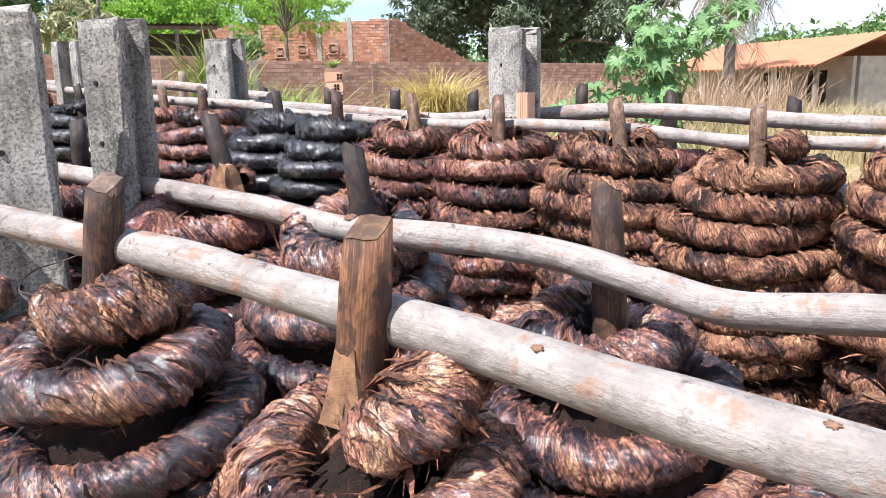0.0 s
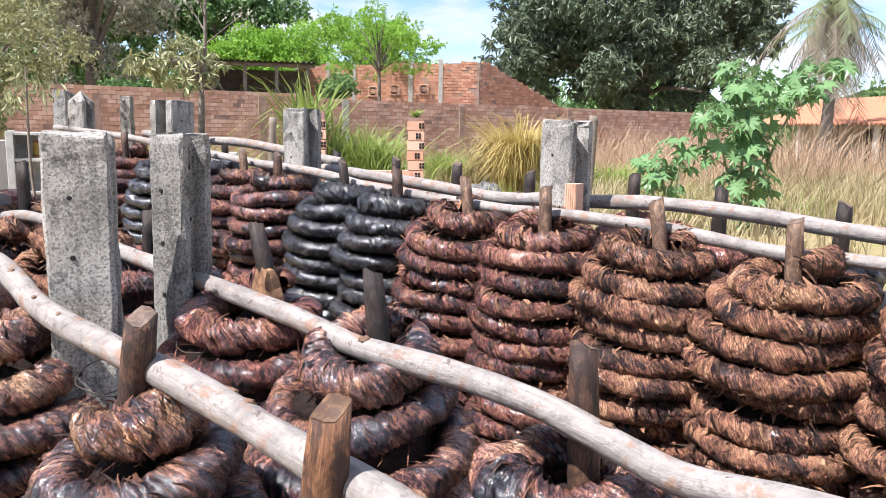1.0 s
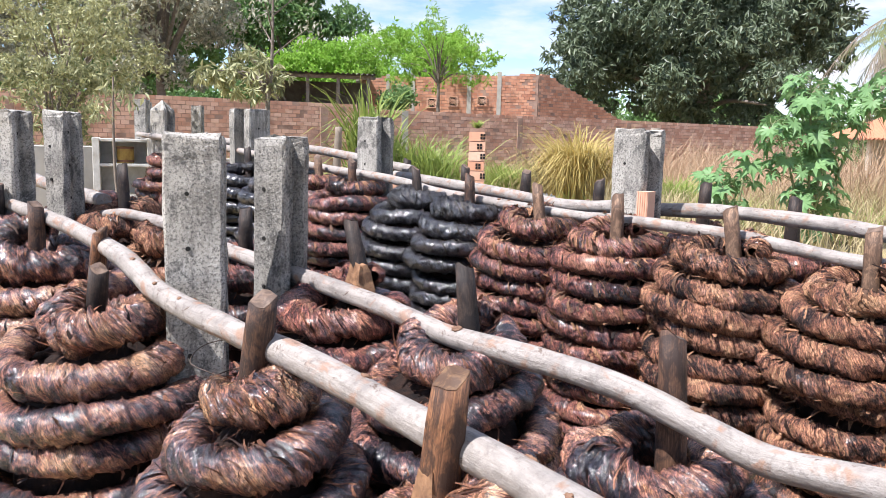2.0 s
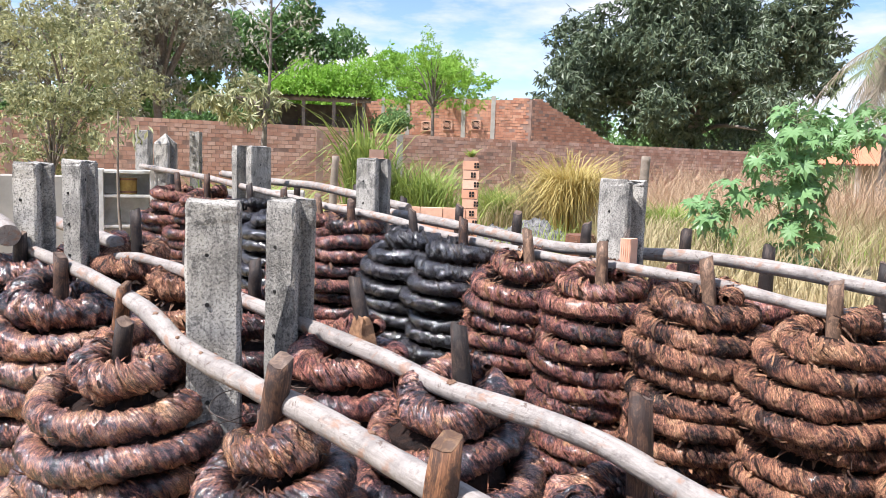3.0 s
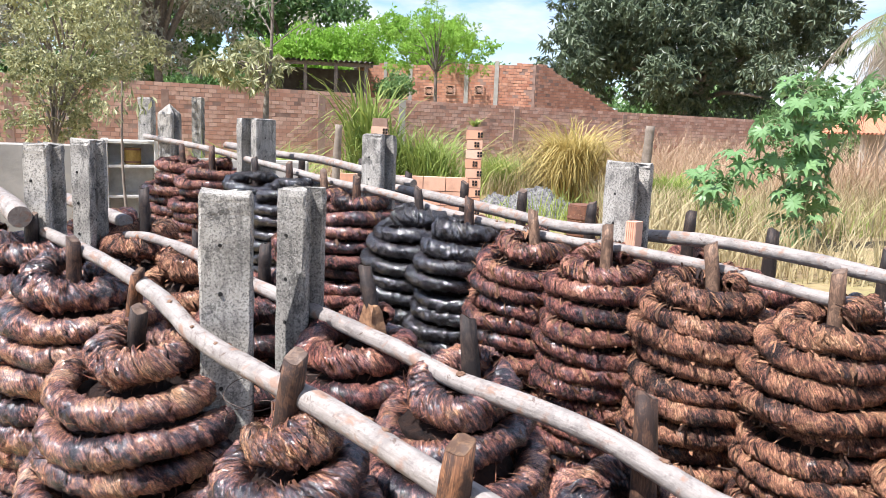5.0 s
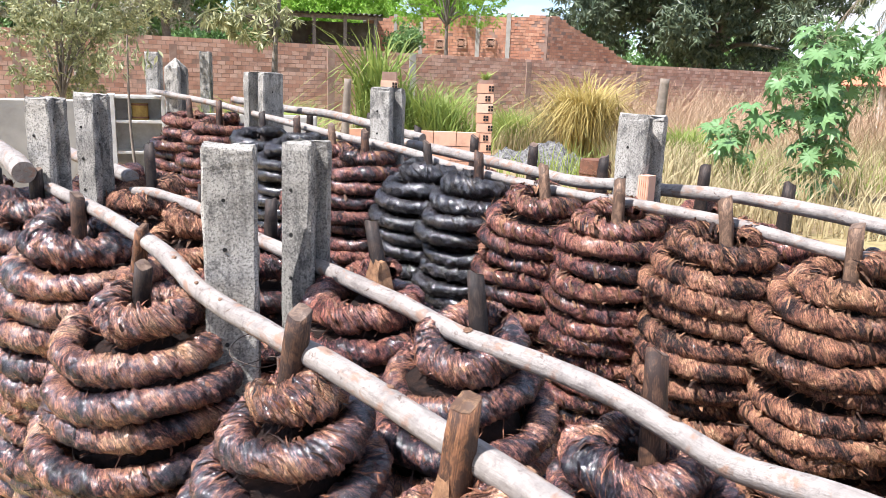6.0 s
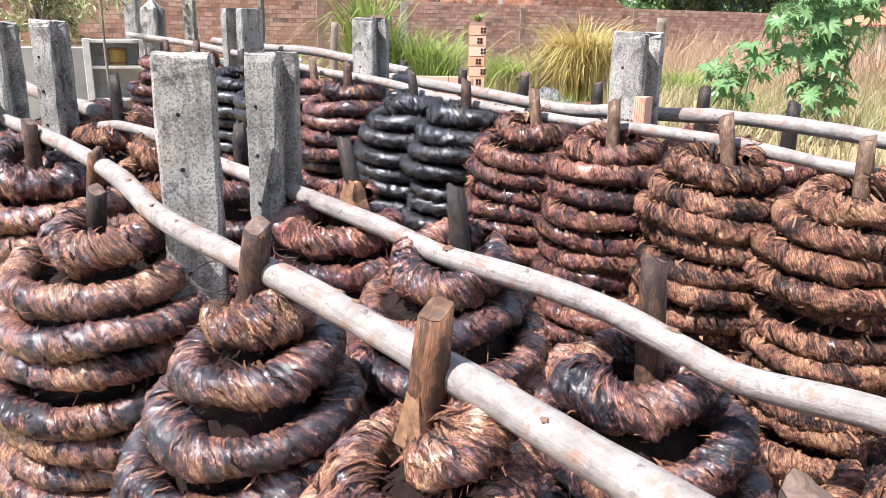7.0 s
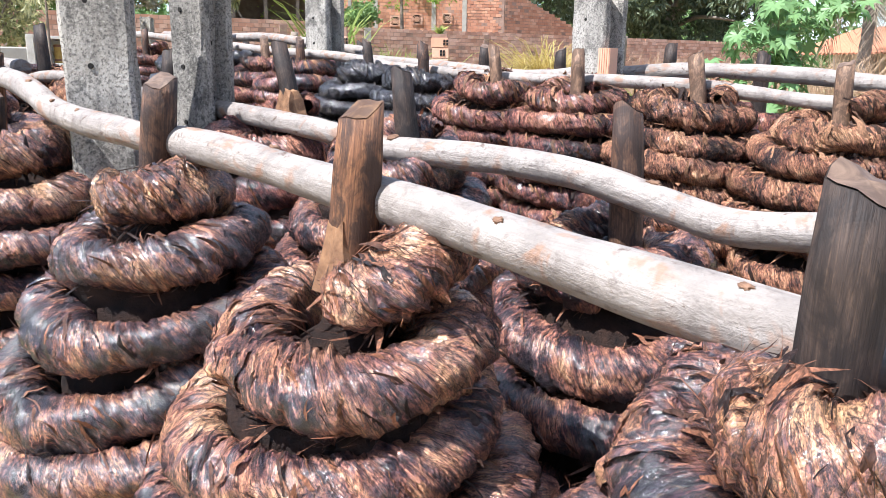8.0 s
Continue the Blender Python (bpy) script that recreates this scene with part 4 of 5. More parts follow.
def brick_wall(a, b, height, label, mat, parts=(0, 0), top=None, columns=(), brick=(0.22, 0.115)):
    """A wall of clay bricks from a to b, with mortar core behind the joints. top: height along the wall as a function of 0..1."""
    a, b = Vector(a), Vector(b)
    d = (b - a).normalized()
    ln = (b - a).length
    wall = root("brick_wall", a.x, a.y, 0, label, "brick wall", kind="structure", turn=math.degrees(math.atan2(d.y, d.x)))
    hh = top or (lambda q: height)
    n = max(2, int(ln / 0.5))
    q = np.linspace(0, 1, n + 1)
    V, F = [], []
    for f in q:
        h = hh(f) - 0.02
        V += [(f * ln, -0.058, -0.3), (f * ln, -0.058, h), (f * ln, 0.058, h), (f * ln, 0.058, -0.3)]
    for i in range(n):
        for j in range(3):
            F.append((4 * i + j, 4 * i + j + 1, 4 * i + 4 + j + 1, 4 * i + 4 + j))
    F += [(3, 2, 1, 0), (4 * n, 4 * n + 1, 4 * n + 2, 4 * n + 3)]
    me = bpy.data.meshes.new("mortar")
    me.from_pydata(V, [], F)
    me.materials.append(MORTAR)
    part("mortar", me, wall, "mortar between the bricks")
    rng = random.Random(int(ln * 10))
    single = box_mesh("brick", brick[0] - 0.014, 0.13, brick[1] - 0.014, mat, 0.0, 0.0, 0, False)
    joined, made = [], 0
    rows = int(max(hh(f) for f in q) / brick[1]) + 1
    cols = int(ln / brick[0])
    for r in range(rows):
        for c in range(cols):
            x = (c + 0.5 + 0.5 * (r % 2)) * brick[0]
            z = (r + 0.5) * brick[1]
            if x > ln - 0.05 or z + brick[1] / 2 > hh(x / ln) + 0.06:
                continue
            y = rng.uniform(-0.004, 0.004)
            if parts[0] <= x <= parts[1] and z > 0.9 and made < 300:
                part("brick", single, wall, "", pose(x, y, z, 0, rng.uniform(-0.6, 0.6), 0))
                made += 1
            else:
                joined.append(((x, y, z + rng.uniform(-0.004, 0.004)), (1, 0), (brick[0] - 0.014, 0.13 + rng.uniform(-0.012, 0.012), brick[1] - 0.014)))
    tagged(part("bricks", brick_joined("bricks", joined, mat), wall, "courses of weathered clay brick"), kind="stuff")
    for x, h, w, cmat in columns:
        part("column", box_mesh("column", w, 0.17, h, cmat, 0.008), wall, "plain concrete column", pose(x, 0, 0))
    return wall


brick_wall((-18.0, 13.6), (9.0, 34.4), 2.5, "long weathered brick boundary wall, two and a half metres high", BRICK, parts=(8.5, 16.5), top=lambda q: 2.66 if q < 0.397 else 2.48,
           columns=[(4.5, 2.45, 0.2, MORTAR), (8.2, 2.45, 0.2, MORTAR), (12.6, 2.52, 0.22, MORTAR), (15.2, 2.52, 0.22, PLASTER), (19.4, 2.45, 0.2, MORTAR), (24.0, 2.45, 0.2, MORTAR)])
brick_wall((-9.6, 29.2), (-2.49, 30.65), 4.34, "unfinished red brick house wall with pale columns and lattice vents", BRICK_NEW, top=lambda q: 4.04 + 0.30 * q,
           columns=[(0.05, 4.2, 0.16, PLASTER), (1.25, 4.2, 0.13, PLASTER), (2.25, 4.28, 0.16, PLASTER), (4.5, 4.36, 0.17, PLASTER), (5.7, 4.42, 0.17, PLASTER)])
brick_wall((-2.49, 30.65), (1.1, 34.2), 4.3, "sloping gable wall of red brick", BRICK_NEW, top=lambda q: 4.34 - 1.9 * max(0.0, q - 0.08))


def lattice_vent(x, y, z):
    thing = root("lattice_vent", x, y, z, "square clay lattice vent in the brick wall", "vent", "lattice vents", turn=11.5)
    # near-black plate on the wall stands in for the shade behind the bars
    part("backing", box_mesh("backing", 0.36, 0.02, 0.36, HOLE_SHADE, 0, 0, 0, False), thing, "dark plate painted as the shaded opening", pose(0, -0.075, 0))
    for sgn in (-1, 1):
        for i in range(-2, 3):
            part("bar", box_mesh("bar", 0.03, 0.03, 0.43 - abs(i) * 0.14, BRICK_NEW, 0, 0, 0, False), thing, "", pose(i * 0.085, -0.095, 0, 0, 45 * sgn, 0))
    for ang in (0, 90, 180, 270):
        part("frame_bar", box_mesh("frame_bar", 0.40, 0.03, 0.04, BRICK_NEW, 0, 0, 0, False), thing, "", Matrix.Translation((0, -0.095, 0)) @ pose(0, 0, 0, 0, ang, 0) @ Matrix.Translation((0, 0, 0.18)))


for vx, vz in ((-6.65, 3.12), (-5.82, 3.20), (-4.68, 3.24)):
    lattice_vent(vx, 29.2 + (vx + 9.6) * 0.204, vz)


# hollow-brick pillar and the low wall beside it
def hollow_brick_mesh(l, w, h):
    """A plain brick block; the pillar adds its holes as dark plates."""
    bm = bmesh.new()
    bmesh.ops.create_cube(bm, size=1)
    for v in bm.verts:
        v.co = Vector((v.co.x * l, v.co.y * w, v.co.z * h))
    return bm_mesh("brick", bm, BRICK_NEW)


def pillar(x, y, height, turn):
    thing = root("brick_pillar", x, y, 0, "unfinished pillar of hollow orange bricks with a weed on top", "brick pillar", turn=turn)
    course = 0.125
    me = hollow_brick_mesh(0.205, 0.19, course - 0.012)
    core = box_mesh("mortar", 0.185, 0.17, height - 0.01, MORTAR)
    part("mortar", core, thing)
    # near-black plate set on the brick face, the hole's shade as colour
    hole = box_mesh("brick_hole", 0.026, 0.012, 0.030, HOLE_SHADE, 0, 0, 0, False)
    for i in range(int(height / course)):
        z = (i + 0.5) * course
        b = part("brick", me, thing, "", pose(0.004 * math.sin(i * 2.3), 0, z, 0, 0, 2 * math.sin(i * 1.7)))
        for c in range(2):
            for r in range(2):
                part("brick_hole", hole, b, "", pose(0.01 + 0.05 * (i % 2) + c * 0.036, -0.0955, -0.019 + r * 0.038))
    return thing


pillar(-1.46, 9.5, 1.80, 8)
pillar(-2.66, 9.20, 1.86, 12)


def low_wall():
    wall = root("low_brick_wall", -3.3, 9.05, 0, "low unfinished wall of hollow orange bricks", "brick wall", kind="structure", turn=12.5)
    me = hollow_brick_mesh(0.285, 0.13, 0.176)
    part("mortar", box_mesh("mortar", 1.70, 0.10, 1.10, MORTAR), wall, "", pose(0.88, 0, 0))
    for r in range(6):
        for c in range(6):
            part("brick", me, wall, "", pose(0.15 + c * 0.295 + 0.06 * (r % 2), 0, 0.094 + r * 0.188, 0, 0, 0.6 * math.sin(r * 3 + c)))


low_wall()


# ---- plants ----
def leaves_mesh(name, places, size, mat, seed, droop=0.3, narrow=0.35, fold=0.25):
    """Many small pointed leaves, folded along the middle."""
    rng = np.random.RandomState(seed)
    n = len(places)
    t = rng.normal(size=(n, 3))
    t[:, 2] -= droop * 1.5
    t /= np.linalg.norm(t, axis=1)[:, None]
    b = np.cross(t, rng.normal(size=(n, 3)))
    b /= np.linalg.norm(b, axis=1)[:, None]
    c = np.cross(t, b)
    ln = (size * rng.uniform(0.6, 1.3, n))[:, None]
    wd = ln * narrow * rng.uniform(0.7, 1.2, n)[:, None]
    p = np.asarray(places)
    V = np.stack([p, p + t * ln * 0.5 + b * wd * 0.5 + c * wd * fold, p + t * ln, p + t * ln * 0.5 - b * wd * 0.5 + c * wd * fold], 1).reshape(-1, 3)
    F = np.arange(n)[:, None] * 4 + np.array([[0, 1, 2, 3]])
    return mesh_of(name, V, F, mat, smooth=False)


def clumps(centres, radii, count, seed, hollow=0.55):
    """Places in many clumps, denser towards their rims."""
    rng = np.random.RandomState(seed)
    centres, radii = np.asarray(centres, float), np.asarray(radii, float)
    vol = radii ** 2
    idx = rng.choice(len(centres), count, p=vol / vol.sum())
    d = rng.normal(size=(count, 3))
    d /= np.linalg.norm(d, axis=1)[:, None]
    r = hollow + (1 - hollow) * rng.uniform(0, 1, count) ** 0.6
    r = r * (1 + 0.22 * rng.normal(size=count))
    return centres[idx] + d * (radii[idx] * r)[:, None] * np.array([1, 1, 0.85])


def tree(x, y, name, label, height, spread, crown_low, mat, leaf, count, seed, trunk=0.2, limbs=8, clump=0.28, narrow=0.4, droop=0.3, squash=1.0, shape=None, hollow=0.55, off=(0, 0), whorl=1):
    """Tapered trunk, limbs, and a crown of many small leaves in uneven clumps."""
    rng = np.random.RandomState(seed)
    thing = root(name, x, y, 0, label, "tree")
    fork = crown_low + 0.12 * (height - crown_low)
    tr = [(0, 0, 0), (0.15 * trunk * rng.normal(), 0.2 * trunk, fork * 0.5), (trunk * rng.normal() + off[0] * 0.3, trunk * rng.normal(), fork), (off[0] * 0.7, off[1], fork + (height - fork) * 0.55)]
    part("trunk", tube("trunk", tr, [trunk, trunk * 0.8, trunk * 0.62, trunk * 0.25], BARK, 9, seed, 0.06, False, steps=20), thing)
    cz = (crown_low + height) / 2
    hz = (height - crown_low) / 2
    cs, rs = [], []
    for i in range(limbs):
        a = i * 2.399 + seed
        rr = math.sqrt((i + 0.5) / limbs)
        e = np.array([off[0] + spread * rr * math.cos(a) * 0.85, off[1] + spread * squash * rr * math.sin(a) * 0.85, cz + hz * 0.8 * (1 - rr) + hz * rng.uniform(-0.75, 0.45)])
        mid = np.array([e[0] * 0.45, e[1] * 0.45, (fork + e[2]) / 2 + 0.05 * height])
        part("limb", tube("limb", [tr[2], mid, e], [trunk * 0.42, trunk * 0.26, trunk * 0.07], BARK, 7, seed + i, 0.05, False, steps=12), thing)
        for j in range(4):
            cs.append(e + rng.normal(size=3) * np.array([spread, spread * squash, hz * 0.8]) * 0.20)
            rs.append(clump * spread * rng.uniform(0.55, 1.25))
    for j in range(limbs * 3):
        d = rng.normal(size=3)
        d /= np.linalg.norm(d)
        q = rng.uniform(0.55, 0.95)
        cs.append(np.array([off[0] + d[0] * spread * q, off[1] + d[1] * spread * squash * q, cz + d[2] * hz * q]))
        rs.append(clump * spread * rng.uniform(0.4, 0.9))
    cr = leaves_mesh("crown", np.repeat(clumps(cs, rs, count // whorl, seed, hollow), whorl, 0), leaf, mat, seed, droop, narrow)
    part("crown", cr, thing)
    return thing


tree(5.1, 45.5, "mango_tree", "huge dark green mango tree with a dense rounded crown", 13.6, 8.3, 1.6, LEAF_MANGO, 0.40, 99000, 5, 0.5, 22, 0.145, 0.30, 0.75, hollow=0.75, whorl=9)
tree(-14.2, 22.8, "tree", "grey green tree with fine dusty leaves", 9.8, 3.2, 2.6, LEAF_GREY, 0.19, 26000, 7, 0.22, 14, 0.20, 0.42, 0.3, hollow=0.6, whorl=4)
tree(-19.5, 20.5, "tree", "dusty grey green tree over the wall", 7.2, 3.0, 2.2, LEAF_GREY, 0.20, 18000, 8, 0.22, 12, 0.22, 0.42, 0.3, whorl=4)
tree(-15.6, 36.5, "tree", "rounded fresh green tree beyond the wall", 9.4, 3.5, 3.4, LEAF_GREEN, 0.30, 24000, 9, 0.3, 14, 0.20, 0.45, 0.4, hollow=0.75, whorl=6)
tree(-21.5, 33.0, "tree", "dark green tree in the distance", 9.0, 4.0, 3.0, LEAF_GREEN, 0.34, 16000, 10, 0.3, 12, 0.22, 0.5, 0.3, hollow=0.7, whorl=5)
tree(-11.5, 30.7, "tree", "lime green leafy tree beyond the wall", 5.6, 2.3, 2.2, LEAF_LIME, 0.15, 30000, 12, 0.2, 12, 0.24, 0.5, 0.2, hollow=0.7)
tree(-8.4, 38.0, "tree", "bright lime green tree behind the brick house", 7.0, 3.7, 2.4, LEAF_LIME, 0.22, 22000, 13, 0.25, 13, 0.20, 0.40, 0.3, hollow=0.5, whorl=5)
tree(-5.95, 27.7, "young_tree", "slender young tree with feathery bright green leaves", 6.1, 1.95, 3.4, LEAF_LIME, 0.16, 7000, 14, 0.09, 16, 0.15, 0.22, 0.5, hollow=0.25, whorl=7)
tree(-7.1, 26.0, "shrub", "dark green shrub growing above the wall", 3.5, 0.75, 2.5, LEAF_GREEN, 0.14, 2400, 15, 0.05, 6, 0.4, 0.5, 0.1)
tree(-6.2, 7.7, "young_tree", "leafy young tree with yellowing grey green leaves", 3.2, 0.62, 1.15, LEAF_YELLOW, 0.07, 6600, 16, 0.04, 14, 0.24, 0.36, 0.6, hollow=0.3, whorl=6)
tree(-7.2, 9.3, "tree", "dusty grey green tree with drooping leaves", 3.9, 1.1, 1.5, LEAF_YELLOW, 0.08, 9600, 17, 0.07, 14, 0.22, 0.36, 0.6, hollow=0.3, whorl=6)
tree(-6.6, 14.3, "young_tree", "thin tree with drooping light green leaves low on its trunk", 3.25, 0.98, 2.35, LEAF_YELLOW, 0.21, 1500, 18, 0.07, 11, 0.17, 0.26, 0.9, hollow=0.3, off=(-0.42, 0), whorl=9)
thin = root("bare_sapling", -6.62, 14.25, 0, "tall thin bare grey sapling", "tree")
part("trunk", tube("trunk", [(0, 0, 0), (0.05, 0, 1.9), (0.18, 0, 3.2), (0.22, 0, 5.2)], [0.06, 0.05, 0.035, 0.015], BARK, 7, 3, 0.05, False, steps=30), thin)
for i in range(9):
    q = 3.2 + 0.26 * i
    e = (0.2 + 0.75 * math.cos(i * 2.4), 0.6 * math.sin(i * 2.4), q + 0.55)
    part("limb", tube("limb", [(0.18, 0, q), (0.1 + e[0] * 0.5, e[1] * 0.5, q + 0.3), e], [0.018, 0.012, 0.005], BARK, 5, i, 0.05, False, steps=8), thin)
part("crown", leaves_mesh("crown", clumps([(0.2 + 0.75 * math.cos(i * 2.4), 0.6 * math.sin(i * 2.4), 3.75 + 0.26 * i) for i in range(9)], [0.42] * 9, 620, 4, 0.1), 0.11, LEAF_GREY, 5), thin)
sap = root("dry_sapling", -3.39, 4.82, 0, "thin dry sapling with a few withered yellow leaves", "sapling")
part("stem", tube("stem", [(0, 0, 0), (0.02, 0, 0.8), (-0.02, 0.01, 1.4), (0.0, 0, 2.02)], [0.013, 0.012, 0.010, 0.006], TIMBER, 6, 3, 0.05, False, steps=24), sap)
part("foliage", leaves_mesh("foliage", clumps([(0, 0, 1.95), (-0.12, 0, 1.8), (0.10, 0.05, 1.86)], [0.12, 0.12, 0.1], 110, 8, 0.1), 0.075, LEAF_YELLOW, 6, 1.0, 0.28), sap)


def blades(name, places, heights, mat, seed, lean=0.5, width=0.012, arch=0.5):
    """Grass blades: three-step tapered strips that arch over."""
    rng = np.random.RandomState(seed)
    p = np.asarray(places, float)
    n = len(p)
    a = rng.uniform(0, 2 * np.pi, n)
    d = np.stack([np.cos(a), np.sin(a), np.zeros(n)], -1)
    side = np.stack([-np.sin(a + 0.6), np.cos(a + 0.6), np.zeros(n)], -1)
    h = np.asarray(heights)[:, None]
    l = (lean * rng.uniform(0.2, 1.3, n))[:, None] * h
    curl = arch * rng.uniform(0.45, 1.25, (n, 1))
    rows = []
    for q, w in ((0, 1.0), (0.3, 0.95), (0.55, 0.8), (0.78, 0.55), (1.0, 0.08)):
        c = p + d * l * q ** 2 + np.array([0, 0, 1.0]) * h * (q - curl * 0.35 * q ** 3)
        rows += [c - side * width * w, c + side * width * w]
    V = np.stack(rows, 1).reshape(-1, 3)
    base = np.arange(n)[:, None] * 10
    F = np.concatenate([base + np.array([[2 * q, 2 * q + 1, 2 * q + 3, 2 * q + 2]]) for q in range(4)], 0)
    return mesh_of(name, V, F, mat, smooth=False)


def tussock(x, y, h, spread, count, mat, label, seed, width=0.012, arch=0.9, lean=0.8):
    rng = np.random.RandomState(seed)
    base = np.stack([rng.normal(size=count) * spread * 0.4, rng.normal(size=count) * spread * 0.4, np.zeros(count)], -1)
    ob = new("grass_tussock", blades("grass_tussock", base, h * rng.uniform(0.45, 1.15, count), mat, seed, lean, width, arch))
    ob.matrix_basis = pose(x, y, 0)
    return tagged(ob, label, "grass", kind="stuff")


tussock(-0.45, 18.8, 2.9, 0.55, 1700, GRASS_GOLD, "large golden tussock of tall arching grass", 1, 0.017, 1.9, 0.55)
tussock(-0.9, 19.6, 2.0, 1.1, 1200, GRASS_DRY, "loose straw-coloured grass beside the golden tussock", 8, 0.010, 1.2, 0.5)
tussock(-4.9, 16.0, 3.6, 0.45, 420, GRASS_GREEN, "tall bright green cane grass clump", 2, 0.030, 1.5, 0.32)
tussock(-3.9, 16.6, 2.2, 1.0, 1700, GRASS_GREEN, "thick green grass mound", 3, 0.016, 1.4, 0.5)
tussock(-2.35, 19.6, 1.35, 0.7, 1000, GRASS_GREEN, "bright green grass patch", 4, 0.012)
tussock(1.75, 17.5, 1.15, 0.5, 1000, GRASS_GREEN, "yellow green grass patch", 5, 0.012)
tussock(-6.0, 13.0, 1.5, 0.8, 1000, GRASS_GREEN, "green weeds by the fence posts", 6, 0.014)
tussock(-4.6, 8.6, 1.7, 0.5, 500, GRASS_GREEN, "yellow green grass behind the shelf", 7, 0.010)
weed = new("weed", blades("weed", np.zeros((60, 3)), np.random.RandomState(3).uniform(0.08, 0.2, 60), GRASS_GREEN, 9, 0.9, 0.012))
weed.matrix_basis = pose(-1.46, 9.5, 1.745)
tagged(weed, "small green weed on the brick pillar", "weed")


def field(name, label, mat, n, x0, x1, y0, y1, hmin, hmax, seed, width, keep=None):
    rng = np.random.RandomState(seed)
    x, y = rng.uniform(x0, x1, n), rng.uniform(y0, y1, n)
    dens = wave2(x * 0.8, y * 0.8, seed, 3)
    ok = dens > rng.uniform(-0.9, 0.7, n)
    ok &= (y < 13.6 + (x + 18.0) * 0.7704 - 0.3)
    if keep is not None:
        ok &= keep(x, y)
    x, y, dens = x[ok], y[ok], dens[ok]
    h = rng.uniform(hmin, hmax, len(x)) * (1 + 0.35 * dens)
    ob = new(name, blades(name, np.stack([x, y, np.full(len(x), -0.05)], -1), h, mat, seed, 0.5, width, 0.6))
    tagged(ob, label, "grass", kind="stuff")


field("dry_grass", "dry straw-coloured grass over the yard", GRASS_DRY, 70000, -8, 14, 9.5, 32, 0.35, 0.95, 21, 0.010, lambda x, y: ~((np.abs(x + 1.3) < 1.5) & (y < 18.3)))
field("seed_grass", "tall pinkish dry seeding grass along the wall", GRASS_PINK, 15000, -1.5, 9, 19, 32, 0.8, 1.9, 22, 0.009)
field("green_grass", "patches of green grass among the dry", GRASS_GREEN, 14000, -8, 8, 12.5, 30, 0.2, 0.8, 23, 0.010, lambda x, y: wave2(x * 0.5, y * 0.5, 77, 2) > 0.1)
field("pale_weeds", "thin pale weeds in front of the house", GRASS_DRY, 16000, 3, 14, 14, 27, 0.5, 1.15, 24, 0.007)


# woods far behind the wall
def far_woods():
    rng = np.random.RandomState(9)
    n = 130
    a = np.linspace(radians(20), radians(160), n) + rng.normal(size=n) * 0.01
    r = rng.uniform(58, 75, n)
    c = np.stack([r * np.cos(a), r * np.sin(a), rng.uniform(0.5, 6.2, n)], -1)
    ob = new("far_woods", leaves_mesh("far_woods", clumps(c, rng.uniform(1.6, 3.0, n), 80000, 10, 0.0), 0.55, LEAF_GREEN, 11, 0.2, 0.5))
    tagged(ob, "low green woods in the distance", "woods", kind="stuff")


far_woods()


def backdrop():
    n = 260
    a = np.linspace(radians(8), radians(172), n)
    h = 5.6 + 1.6 * wave(a * 24, 5, 4)
    lo = np.stack([84 * np.cos(a), 84 * np.sin(a), np.full(n, -1.0)], -1)
    hi = np.stack([84 * np.cos(a), 84 * np.sin(a), h], -1)
    back = hi + np.stack([6 * np.cos(a), 6 * np.sin(a), np.zeros(n)], -1)
    V = np.concatenate([lo, hi, back])
    i = np.arange(n - 1)
    F = np.concatenate([np.stack([i + 1, i, i + n, i + n + 1], -1), np.stack([i + n + 1, i + n, i + 2 * n, i + 2 * n + 1], -1)])
    ob = new("backdrop", mesh_of("backdrop", V, F, FAR_GREEN))
    tagged(ob, "line of green woods on the horizon", "woods", kind="structure")


FAR_GREEN = plain("far_foliage", (0.025, 0.05, 0.02), (0.10, 0.16, 0.055), 0.9, 0.9, 0.1, 0.8, 0.5)
backdrop()


# castor plant with palmate leaves
def castor_leaf():
    V, F = [(0, 0, 0)], []
    lobes = 8
    for i in range(lobes):
        a = (i - (lobes - 1) / 2) * radians(39)
        ln = 1.0 - 0.28 * abs(i - (lobes - 1) / 2) / 3.5
        b = len(V)
        for q, w, z in ((0.30, 0.0, 0.02), (0.58, 0.125, 0.05), (1.0, 0.0, -0.16), (0.58, -0.125, 0.05)):
            r = ln * q
            V.append((r * math.sin(a) + w * ln * math.cos(a), r * math.cos(a) - w * ln * math.sin(a), z))
        F += [(0, b + 3, b), (0, b, b + 1), (b, b + 3, b + 2), (b, b + 2, b + 1)]
    for i in range(lobes - 1):
        F.append((0, 1 + 4 * i + 1, 1 + 4 * (i + 1) + 3))
    me = bpy.data.meshes.new("leaf")
    me.from_pydata(V, [], F)
    me.materials.append(LEAF_CASTOR)
    return me


